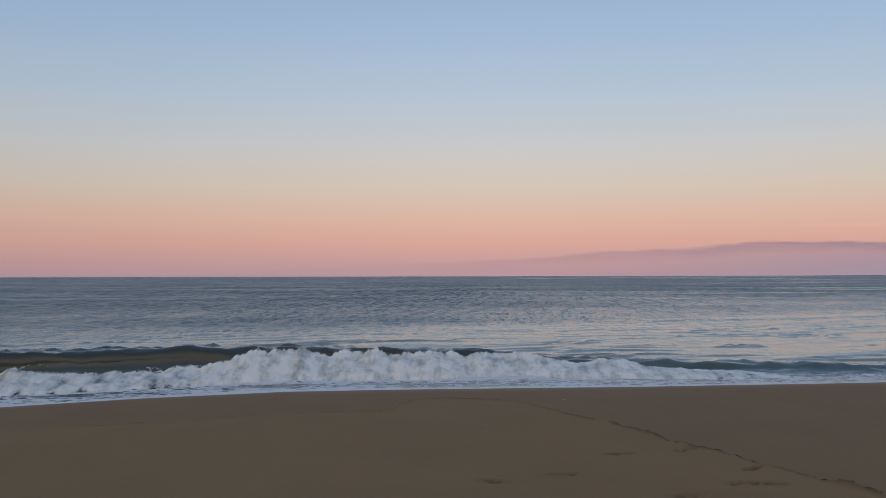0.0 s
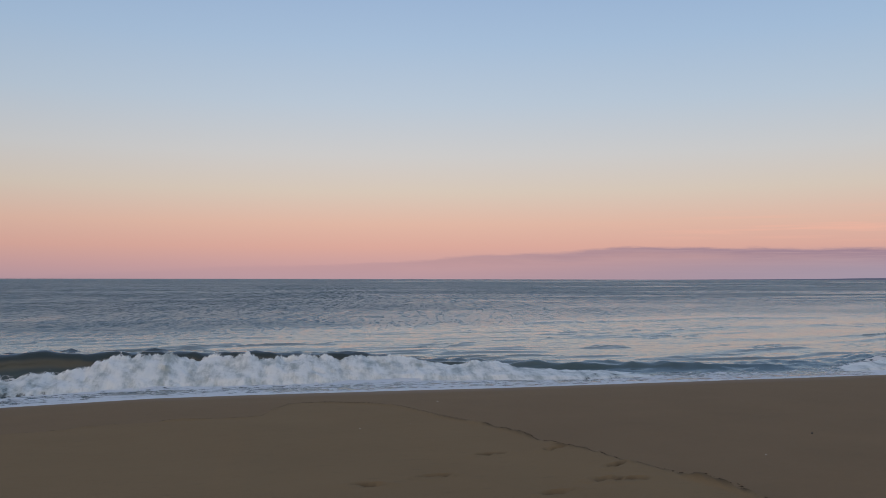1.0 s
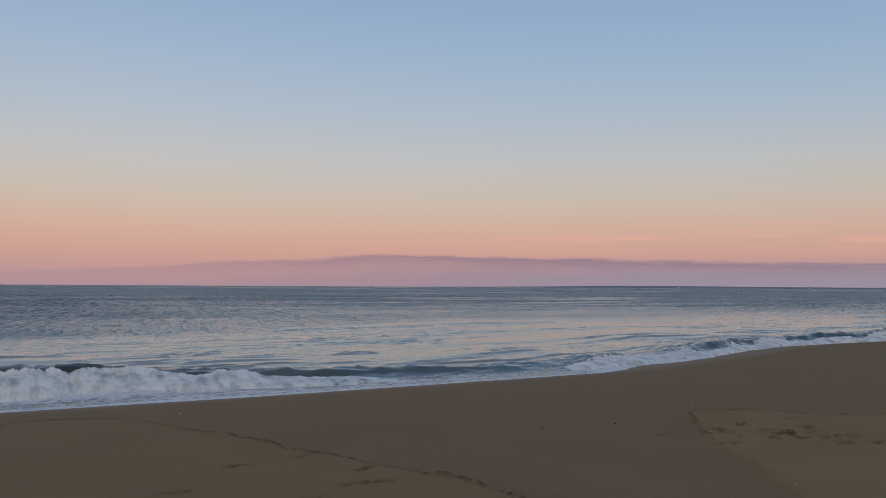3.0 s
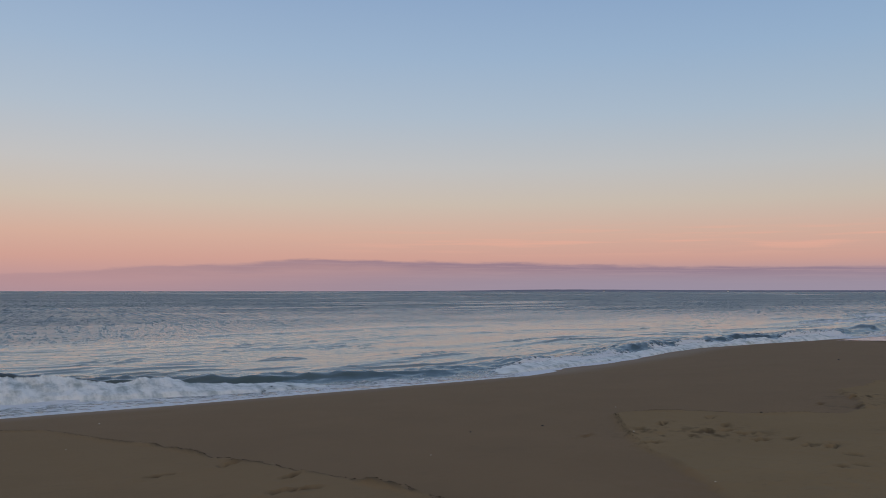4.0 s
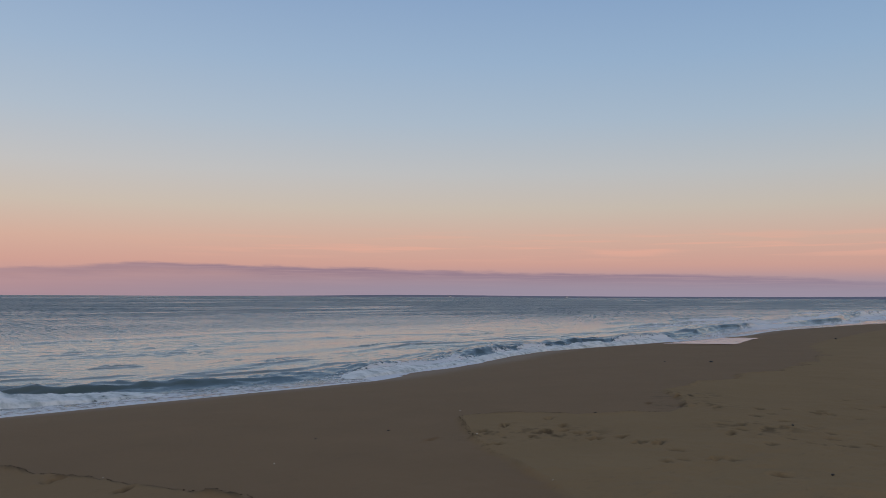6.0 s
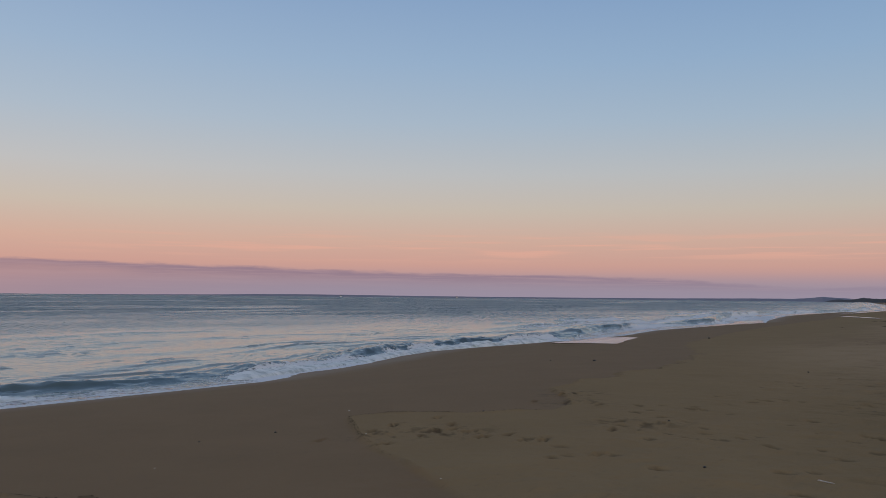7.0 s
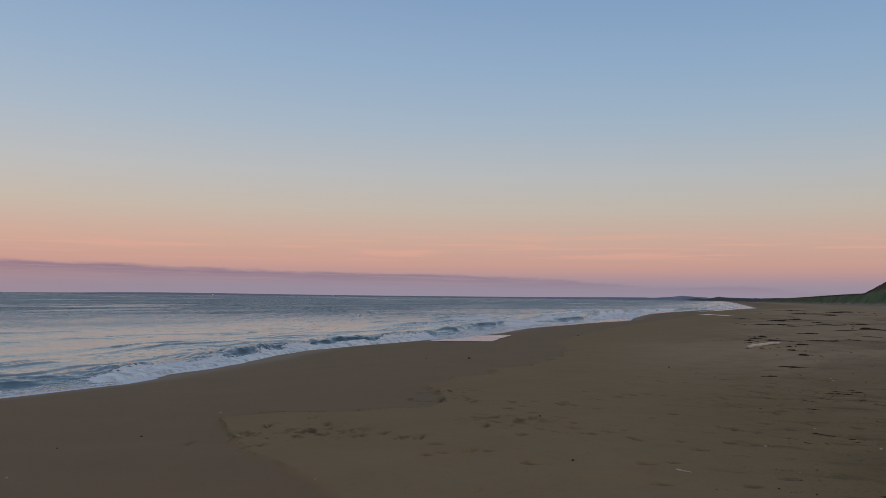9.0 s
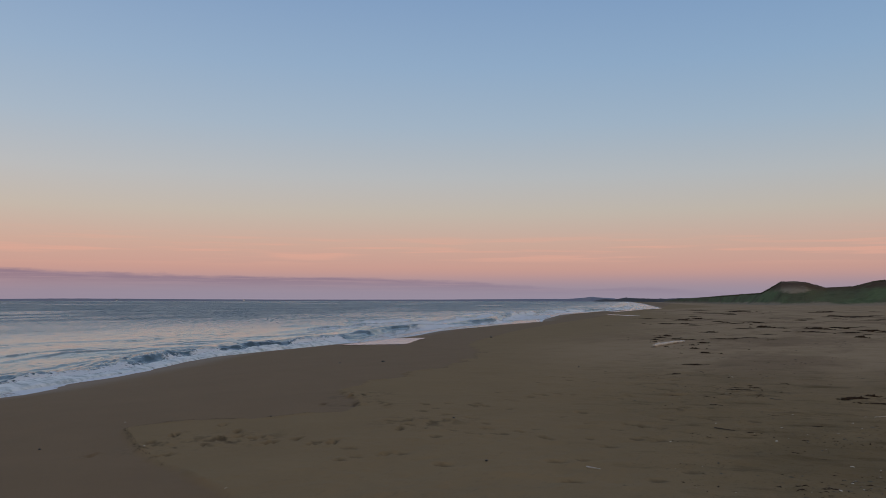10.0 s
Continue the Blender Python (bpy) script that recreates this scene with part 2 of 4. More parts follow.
WOOD = plain("bleached_driftwood", (0.46, 0.42, 0.37), (0.78, 0.73, 0.66), 9.0, 0.85, 0.01)
STICK = plain("dark_driftwood", (0.035, 0.026, 0.019), (0.09, 0.068, 0.05), 25.0)
# distance haze over the far land is mixed into these two base colours
COAST = plain("haze_tinted_coast", (0.26, 0.26, 0.31), (0.30, 0.30, 0.35), 0.02, 0.95, 0.5, 0.0)
SCRUB = plain("haze_tinted_scrub", (0.120, 0.118, 0.120), (0.160, 0.156, 0.156), 0.05, 0.95, 0.5, 0.0)
GRASS = plain("marram_grass", (0.060, 0.062, 0.036), (0.105, 0.110, 0.062), 0.4, 0.9, 0.004, 0.0)
PAINT = plain("white_for_far_light", (0.75, 0.74, 0.72), (0.85, 0.84, 0.82), 0.5)
ROOF = plain("grey_roof", (0.10, 0.10, 0.11), (0.16, 0.16, 0.17), 0.5)


# ---- numeric helpers ----
def hashed(ix, iy, seed):
    h = (ix.astype(np.int64) * 374761393 + iy.astype(np.int64) * 668265263 + seed * 974711) & 0x7FFFFFFF
    h = ((h ^ (h >> 13)) * 1274126177) & 0x7FFFFFFF
    return ((h ^ (h >> 16)) & 0xFFFF) / 65535.0


def vnoise(x, y, seed=0):
    """Smooth value noise, 0..1."""
    ix, iy = np.floor(x), np.floor(y)
    fx, fy = x - ix, y - iy
    fx, fy = fx * fx * (3 - 2 * fx), fy * fy * (3 - 2 * fy)
    a, b = hashed(ix, iy, seed), hashed(ix + 1, iy, seed)
    c, d = hashed(ix, iy + 1, seed), hashed(ix + 1, iy + 1, seed)
    return (a + (b - a) * fx) * (1 - fy) + (c + (d - c) * fx) * fy


def fnoise(x, y, seed=0, octaves=4, gain=0.5):
    total, amp, norm = 0.0, 1.0, 0.0
    for k in range(octaves):
        total = total + amp * vnoise(x * 2**k + 17.3 * k, y * 2**k - 9.1 * k, seed + k)
        norm += amp
        amp *= gain
    return total / norm


def smooth(v, lo, hi):
    k = np.clip((v - lo) / (hi - lo), 0, 1)
    return k * k * (3 - 2 * k)


def spread(lo, hi, cell, start, end, growth):
    """Coordinates that are even from lo to hi and coarsen outwards to start and end."""
    mid = np.arange(lo, hi + cell / 2, cell)
    up, down, c = [mid[-1]], [mid[0]], cell
    while up[-1] < end:
        c *= growth
        up.append(up[-1] + c)
    c = cell
    while down[-1] > start:
        c *= growth
        down.append(down[-1] - c)
    return np.concatenate([down[:0:-1], mid, up[1:]])


def sheet(name, X, Y, Z, mat, attrs=(), flat=False):
    """One mesh from three grids of coordinates."""
    r, c = X.shape
    me = bpy.data.meshes.new(name)
    me.vertices.add(r * c)
    me.vertices.foreach_set("co", np.stack([X, Y, Z], -1).astype(np.float32).ravel())
    i = np.arange(r * c).reshape(r, c)
    quads = np.stack([i[:-1, :-1], i[:-1, 1:], i[1:, 1:], i[1:, :-1]], -1).reshape(-1, 4)
    me.loops.add(quads.size)
    me.loops.foreach_set("vertex_index", quads.astype(np.int32).ravel())
    me.polygons.add(len(quads))
    me.polygons.foreach_set("loop_start", np.arange(0, quads.size, 4, dtype=np.int32))
    me.polygons.foreach_set("use_smooth", np.full(len(quads), not flat))
    me.update(calc_edges=True)
    for key, value in dict(attrs).items():
        a = me.attributes.new(key, "FLOAT", "POINT")
        a.data.foreach_set("value", np.broadcast_to(value, X.shape).astype(np.float32).ravel())
    me.materials.append(mat)
    return new(name, me)


# ---- the shore ----
SHORE = [(-5000, -900), (-400, -60), (-62.2, 0), (-20.7, 9.8), (-7.8, 14.5), (-5.7, 15.5), (-3.1, 16.4), (0, 16.7), (5.2, 17.1), (9.3, 17.6), (13.5, 18), (17.1, 19.4), (20.7, 20.7), (23.8, 22.2), (26.9, 23.3), (31.1, 23.8), (35.2, 24.1), (41.4, 24.8), (46.6, 25.6), (55.9, 28.3), (68.4, 29.5), (85, 30.7), (93.2, 33.6), (125.4, 42.5), (155.4, 46.6), (222.7, 48.7), (253.8, 53.9), (600, 140), (2000, 500), (5000, 1250)]
# how far the last uprush came: seaward of it the sand is damp and smooth
UPRUSH = [(-400.00, -80.00), (-19.52, 4.88), (-7.80, 8.97), (-3.61, 10.24), (-3.02, 10.33), (-2.49, 10.80), (-1.86, 11.08), (-0.96, 11.20), (-0.76, 11.47), (-0.61, 12.17), (-0.43, 12.81), (-0.25, 12.96),
          (0.02, 13.02), (0.75, 12.60), (1.11, 12.24), (1.54, 10.94), (1.77, 10.35), (2.04, 9.82), (2.24, 9.24), (2.33, 8.80), (2.42, 8.35), (2.66, 8.05), (2.80, 7.50), (2.95, 7.20), (3.05, 6.70),
          (3.17, 6.50), (3.22, 6.20), (3.27, 5.80), (3.33, 5.35), (4.17, 3.77), (4.97, 3.87), (5.55, 4.89), (5.85, 5.52), (6.13, 5.98), (6.33, 6.48), (6.74, 7.14), (7.35, 7.97), (7.98, 8.79),
          (8.20, 8.80), (8.61, 8.60), (9.06, 8.24), (9.30, 7.80), (9.78, 7.45), (10.47, 6.95), (11.20, 7.10), (12.05, 7.75), (12.60, 8.40), (13.60, 9.15), (15.00, 9.05), (16.90, 9.25), (18.90, 9.40),
          (22.78, 10.14), (29.65, 13.84), (44.21, 17.68), (89.88, 25.97), (400.00, 80.00)]


def shore(x):
    return np.interp(x, [p[0] for p in SHORE], [p[1] for p in SHORE])


def uprush(x):
    b = np.interp(x, [p[0] for p in UPRUSH], [p[1] for p in UPRUSH])
    ragged = 0.25 + 0.75 * smooth(x, 10.5, 13.0) * smooth(x, 40.0, 20.0)
    ragged = ragged * smooth(x, 8.4, 9.4)
    return b + 0.10 * (fnoise(x * 3.0, x * 0 + 3.3, 5) - 0.5) + 1.1 * ragged * (fnoise(x * 1.3, x * 0 + 8.1, 6, 4, 0.6) - 0.5)


def beach(x, y):
    """Height of the even beach."""
    s = shore(x) - y
    up = 0.22 + 0.73 * (1 - np.exp(-np.maximum(s, 0) / 6)) + 0.004 * np.clip(s - 10, 0, 100)
    return np.where(s > 0, up, 0.22 + 0.09 * np.maximum(np.minimum(s, 0), -40))


# x, y, turn (degrees) of single prints in the sand
PRINTS = [(2.39, 6.62, 85), (2.59, 6.57, 80), (1.86, 6.32, 70), (0.42, 6.88, 95), (1.01, 7.10, 80), (2.36, 8.06, 60), (1.68, 7.94, 80),
          (6.42, 7.55, 80), (7.18, 7.45, 60), (7.90, 7.70, 85), (8.67, 7.68, 70), (7.44, 6.79, 80), (7.79, 6.92, 30), (8.04, 6.88, 110), (8.04, 6.62, 120),
          (6.60, 6.67, 100), (10.03, 5.38, 40), (9.90, 5.50, 60), (9.31, 5.00, 50), (9.14, 5.22, 75), (8.13, 6.03, 90), (7.77, 6.16, 100),
          (11.59, 6.17, 40), (11.30, 6.67, 70), (11.73, 5.21, 35), (12.76, 5.21, 20), (13.49, 4.93, 10), (7.73, 7.62, 70), (8.33, 7.13, 60), (7.87, 5.61, 95), (7.99, 5.44, 80), (7.61, 4.53, 85), (10.00, 4.91, 30), (11.71, 5.38, 40), (9.97, 7.49, 100), (11.23, 7.84, 70), (12.29, 7.97, 95), (2.64, 7.13, 50)]
TRAIL = [(13.80, 4.78, 15), (14.40, 4.35, 20), (15.14, 4.32, 10), (18.44, 4.76, 0), (15.81, 3.88, 5), (9.17, 4.22, 30), (9.56, 3.72, 20),
         (9.17, 3.29, 40), (10.62, 2.66, 30), (10.53, 2.49, 60), (12.33, 2.50, 10), (13.95, 3.48, 0)]


dice = random.Random(17)
DIMPLES = [(dice.uniform(7.0, 19.0), dice.uniform(1.0, 6.0), dice.uniform(0.06, 0.13)) for k in range(110)]


def relief(X, Y):
    """All that stands above or under the even beach, and the masks of the sand."""
    s = shore(X) - Y
    b = uprush(X)
    slope = (uprush(X + 0.15) - uprush(X - 0.15)) / 0.3
    d = (Y - b) / np.sqrt(1 + slope**2)
    wet = smooth(d, -0.06, 0.10)
    # the tongue that dries last keeps some damp
    wet = np.maximum(wet, 0.5 * smooth(X, 6.0, 2.0) * smooth(X, -40.0, -8.0))
    land = smooth(s, -1.0, 1.0)
    fade = 1 / (1 + (np.maximum(np.abs(X - 8) - 55, 0) / 40) ** 2)
    lip = (0.022 * smooth(-d, -0.06, 0.06) * smooth(-d, 2.5, 0.2) + 0.030 * np.exp(-((d + 0.02) / 0.05) ** 2) * smooth(fnoise(X * 1.3, Y * 1.3, 9, 4, 0.6), 0.32, 0.6)) * fade * (1 + 0.9 * np.exp(-((X - 3.0) / 0.9) ** 2))
    rough = (1 - wet)
    high = smooth(s, 9.5, 14.0)
    z = lip * land
    z = z + land * 0.05 * (fnoise(X * 0.22, Y * 0.30, 21, 3) - 0.5)
    z = z + rough * 0.016 * (fnoise(X * 1.7, Y * 2.6, 31, 4, 0.6) - 0.5)
    z = z + high * fade * 0.065 * (fnoise(X * 1.5, Y * 1.2, 41, 5, 0.62) - 0.45)
    z = z + high * fade * smooth(X, 3.0, 7.0) * smooth(X, 26.0, 16.0) * 0.048 * (fnoise(X * 5.5, Y * 3.6, 43, 4, 0.6) - 0.5)
    # shade painted into crack, scuffs, prints and dimples, besides damper sand turned up
    edge = smooth(X, 1.2, 2.2) * smooth(X, 4.4, 3.6)
    dug_shade = (0.6 + 0.4 * edge) * np.exp(-((d + 0.01) / (0.03 + 0.015 * edge)) ** 2) * smooth(fnoise(X * 1.6, Y * 1.6, 19, 4, 0.6) + 0.12 * edge, 0.48, 0.62) * smooth(X, 13.0, 9.0) * (1 - 0.7 * smooth(X, 4.5, 5.0) * smooth(X, 7.4, 6.9))
    # scuffed ground where somebody turned about
    for cx, cy, size in ((7.8, 6.75, 0.55), (9.9, 5.3, 0.5), (7.1, 7.2, 0.35), (11.4, 7.2, 0.5), (12.6, 8.0, 0.5)):
        scuff = np.exp(-((X - cx) ** 2 + (Y - cy) ** 2) / size**2)
        dug_shade = np.maximum(dug_shade, 0.8 * scuff * smooth(fnoise(X * 9.0, Y * 9.0, 47, 3, 0.6), 0.46, 0.34))
        z = z + 0.07 * np.exp(-((X - cx) ** 2 + (Y - cy) ** 2) / size**2) * (fnoise(X * 5.5, Y * 5.5, 47, 3, 0.6) - 0.55)
    for px, py, turn in PRINTS + TRAIL:
        near = (np.abs(X - px) < 0.5) & (np.abs(Y - py) < 0.5)
        if not near.any():
            continue
        a, dx, dy = radians(turn), X[near] - px, Y[near] - py
        u, v = dx * math.sin(a) + dy * math.cos(a), dx * math.cos(a) - dy * math.sin(a)
        v = v * (1 + 0.5 * (u > 0.0) * 0.3)
        r = np.sqrt((u / 0.135) ** 2 + (v / 0.050) ** 2)
        dug_shade[near] = np.maximum(dug_shade[near], 0.8 * smooth(r, 1.35, 0.75) * smooth(vnoise(X[near] * 22, Y[near] * 22, 8), 0.15, 0.5))
        z[near] += (-0.045 * np.exp(-(r**3.5)) + 0.016 * np.exp(-(((r - 1.5) / 0.35) ** 2))) * (0.5 + vnoise(X[near] * 16, Y[near] * 16, 7))
    for px, py, size in DIMPLES:
        near = (np.abs(X - px) < 0.4) & (np.abs(Y - py) < 0.4)
        if near.any():
            q = ((X[near] - px) / (0.7 * size)) ** 2 + ((Y[near] - py) / size) ** 2
            z[near] += -0.22 * size * np.exp(-q) + 0.06 * size * np.exp(-((np.sqrt(q) - 1.5) / 0.4) ** 2)
            dug_shade[near] = np.maximum(dug_shade[near], 0.55 * smooth(q, 0.9, 0.3))
    swash = smooth(-s, -2.2, -0.2)
    drift = high * fade * smooth(X, 4.0, 9.0) * smooth(0.30 * X - Y, -1.0, 2.0) * (1 - 0.75 * smooth(X, 12.0, 26.0))
    upper = smooth(s, 11.0, 18.0) * smooth(X, 11.0, 24.0)
    return z, wet * land + (1 - land), swash, drift, dug_shade, upper


gx = spread(-5.5, 18.5, 0.05, -5000, 5000, 1.04)
gs = spread(1.5, 17.0, 0.05, -60, 5000, 1.08)
S, X = np.meshgrid(gs[::-1], gx, indexing="ij")
Y = shore(X) - S
dz, wet, swash, drift, dug_shade, upper = relief(X, Y)
ground = sheet("ground", X, Y, beach(X, Y) + dz, SAND, {"wet": wet, "swash": swash, "drift": drift, "dug_shade": dug_shade, "upper": upper})
tagged(ground, "brown sandy beach sloping to the sea, damp near the water", "sand", kind="structure")


def sand_at(x, y):
    xx, yy = np.array([[float(x)]]), np.array([[float(y)]])
    return float((beach(xx, yy) + relief(xx, yy)[0])[0, 0])


# ---- the sea ----
def crest_off(x):
    return np.interp(x, [-60, -8, 2, 7, 12, 17, 30, 36, 50, 80, 150, 400], [5.5, 4.7, 4.9, 3.6, 2.9, 2.5, 2.5, 2.6, 4.5, 6, 9, 12]) + 0.5 * (fnoise(x * 0.22, x * 0 + 7, 3, 3) - 0.5)


def crest_high(x):
    h = np.interp(x, [-60, -12, -5, -1, 2, 5, 10, 14, 18, 34, 42, 55, 90, 200, 400], [0.74, 0.80, 0.78, 0.62, 0.42, 0.29, 0.19, 0.20, 0.34, 0.41, 0.34, 0.45, 0.50, 0.5, 0.4])
    return h * (0.85 + 0.3 * fnoise(x * 0.35, x * 0 + 1, 13, 3) - 0.55 * smooth(x, 3.0, 12.0) * smooth(fnoise(x * 0.16, x * 0 + 9, 15, 3), 0.50, 0.30))


rng = np.random.default_rng(4)
SWELL = []
for k in range(46):
    length = 0.32 * 1.075**k
    a = rng.normal(0.0, 0.75)
    SWELL.append((2 * math.pi / length * math.sin(a), 2 * math.pi / length * math.cos(a), rng.uniform(0, 6.28), 0.0100 * min(length, 0.8)**1.0 * max(1.0, length / 0.8)**-0.9, length))


def sea_height(X, O, Y, cell):
    z = 0.22 * np.exp(-np.maximum(O, 0) / 4.0) + 0.03 * np.minimum(O, 0)
    calm = smooth(O, 6.0, 40.0) * (0.45 + 0.9 * fnoise(X * 0.05, Y * 0.12, 51, 3))
    for kx, ky, ph, amp, length in SWELL:
        z = z + amp * np.sin(kx * X + ky * Y + ph) * calm * smooth(length / cell, 2.5, 6.0)
    z = z + 0.035 * smooth(O, -0.3, 1.5) * smooth(O, 9, 3) * (fnoise(X * 1.3, Y * 2.4, 61, 4, 0.6) - 0.5)
    # short steep wavelets that run in over the shallows
    for fx, fo, seed, size, lo, hi in ((0.16, 0.85, 63, 0.075, 1.0, 30.0), (0.42, 1.5, 67, 0.050, 0.5, 42.0), (1.0, 2.8, 73, 0.026, 0.4, 34.0)):
        bend = 1.2 * (fnoise(X * 0.3, O * 0.3, seed + 20, 3) - 0.5)
        line = 1 - 2 * np.abs(fnoise(X * fx, O * fo + bend, seed, 2, 0.4) - 0.5)
        here = smooth(fnoise(X * fx * 0.45, O * fo * 0.35, seed + 2, 3), 0.46, 0.66)
        z = z + size * smooth(line, 0.86, 1.0) * here * smooth(O, lo, lo + 2.5) * smooth(O, hi, hi * 0.4) * smooth(1 / (cell * fo), 1.5, 4.0)
    return z


sx = spread(-11.0, 42.0, 0.12, -5000, 5000, 1.017)
so = spread(-0.8, 9.0, 0.095, -3.0, 50.0, 1.010)
so = np.concatenate([so[:-1], spread(so[-2] + (so[-1] - so[-2]), so[-1] + 0.4, 0.50, so[-1] - 0.1, 4900, 1.022)[1:]])
so = np.unique(np.round(so, 4))
O, X = np.meshgrid(so, sx, indexing="ij")
Y = shore(X) + O
cell = np.maximum(np.gradient(so)[:, None], np.gradient(sx)[None, :] * 0.8)
oc, ah = crest_off(X), crest_high(X)
D = O - oc
front = np.exp(-((D / (0.55 + 0.5 * ah)) ** 2))
back = np.exp(-((D / (1.2 + 1.6 * ah)) ** 2))
hump = np.where(D < 0, front, back)
wobble = 0.9 + 0.2 * fnoise(X * 1.4, Y * 1.0, 71, 3) + smooth(ah, 0.5, 0.25) * (1.3 * fnoise(X * 0.9, O * 1.6, 75, 4, 0.6) - 0.75)
wobble = wobble + 0.22 * (fnoise(X * 4.0, O * 2.6, 77, 4, 0.6) - 0.5)
Z = sea_height(X, O, Y, cell) + ah * hump * wobble - 0.12 * ah * np.exp(-(((D + 1.7) / 0.7) ** 2))
for off, amp in ((8.5, 0.07), (12.5, 0.05), (18.0, 0.06), (27.0, 0.08)):
    c = off + 3.0 * (fnoise(X * 0.09, X * 0 + off, 81, 4) - 0.5) * 2
    on = smooth(fnoise(X * 0.14, X * 0 + 2 * off, 91, 3), 0.42, 0.66)
    dd = O - c
    Z = Z + amp * on * np.where(dd < 0, np.exp(-((dd / 0.8) ** 2)), np.exp(-((dd / 2.2) ** 2)))
lines = np.zeros_like(X)
for off, amp in ((7.0, 0.30), (12.0, 0.34), (19.0, 0.30)):
    c = off + 5.0 * (fnoise(X * 0.05, X * 0 + off, 83, 4) - 0.5)
    on = smooth(fnoise(X * 0.06, X * 0 + 3 * off, 93, 4), 0.40, 0.60) * smooth(X, 40.0, 70.0)
    dd = O - c
    Z = Z + amp * on * np.where(dd < 0, np.exp(-((dd / 0.7) ** 2)), np.exp(-((dd / 2.0) ** 2))) * (0.6 + 0.8 * fnoise(X * 0.5, O * 0.8, 95, 3))
    lines = np.maximum(lines, on * np.exp(-((dd + 1.3) / 0.9) ** 2))
Yc = Y - 0.55 * ah * smooth(hump, 0.45, 1.0) * (ah > 0.0)
# foam: the wash on the sand, the boil before the breaker, torn patches along the crest
wash = smooth(O, -0.5, 0.1) * smooth(O, oc - 0.2, oc - 1.4)
foam = wash * (0.38 + 0.35 * fnoise(X * 0.5, Y * 0.9, 101, 3)) * (1 - 0.40 * smooth(X, 40, 75)) + 0.35 * np.exp(-((O - 0.15) / 0.35) ** 2)
torn = smooth(fnoise(X * 0.16, X * 0 + 5, 111, 3), 0.42, 0.62) * smooth(X, 10, 16)
foam = foam + torn * 0.75 * np.exp(-((D + 0.55) / 0.6) ** 2)
# froth drawn up the face of the wave
foam = foam + 0.42 * smooth(fnoise(X * 0.7, O * 1.1, 113, 4, 0.6), 0.46, 0.62) * hump * smooth(X, 12.0, 18.0) * smooth(X, 48.0, 30.0)
far = smooth(X, 42, 70) * smooth(O, 34, 10) * smooth(fnoise(X * 0.035, O * 0.42, 121, 5, 0.6), 0.43, 0.56)
boil = smooth(X, 5.0, 1.0) + smooth(X, 12, 16) * smooth(X, 42, 36)
foam = foam + 0.55 * boil * np.exp(-((D + 1.9) / 0.6) ** 2)
foam = np.clip((foam + 0.42 * far * smooth(O, -0.5, 1) + 0.8 * lines) * (1 - 0.3 * smooth(X, 160, 300)), 0, 1)
shallow = np.exp(-np.maximum(O, 0) / 0.9) * 0.8
# still water under the land, more wind farther out; it reaches in nearer to the west
away = O * (1 + 1.1 * smooth(X, 12.0, -14.0) + 0.7 * smooth(X, 45.0, 110.0)) * (0.45 + 1.1 * fnoise(X * 0.04, O * 0.09, 131, 5, 0.6))
ruffle = 0.06 + 0.40 * smooth(away, 10.0, 52.0) + 0.50 * smooth(away, 20.0, 140.0)
# long glassy streaks on the open water
lanes = fnoise(X * 0.011, np.log(np.maximum(O, 1.0)) * 4.5 + 1.5 * fnoise(X * 0.01, O * 0.004, 145, 3), 141, 5, 0.6)
ruffle = ruffle * (1 - 0.6 * smooth(lanes, 0.54, 0.70) * smooth(O, 45.0, 80.0) * smooth(X, -20.0, 60.0))
reach = smooth(np.log(np.maximum(np.hypot(np.maximum(O, 0), np.maximum(np.abs(X - 8) - 25, 0)), 1.0)), math.log(12.0), math.log(260.0))
# the breaker's steep side carries a darkening put into the water colour
sea = sheet("water", X, Yc, Z, WATER, {"foam": foam, "shallow": shallow, "ruffle": ruffle, "reach": reach, "east": smooth(X - 0.55 * Y, 0.0, 35.0), "turbid_sheen": smooth(O, 2.0, 7.0) * smooth(away, 75.0, 12.0), "face_shade": hump * smooth(ah, 0.20, 0.48)})
tagged(sea, "dark blue-grey sea with small breaking waves and pale reflections", "sea", kind="structure")


# ---- white water thrown up before the breaker ----
def billow(x, y, seed, octaves=4):
    """Round puffs with sharp creases between them, 0 to 1."""
    total, amp, norm = 0.0, 1.0, 0.0
    for k in range(octaves):
        total = total + amp * np.abs(2 * vnoise(x * 2.1**k + 5.7 * k, y * 2.1**k + 3.1 * k, seed + k) - 1)
        norm += amp
        amp *= 0.55
    return total / norm


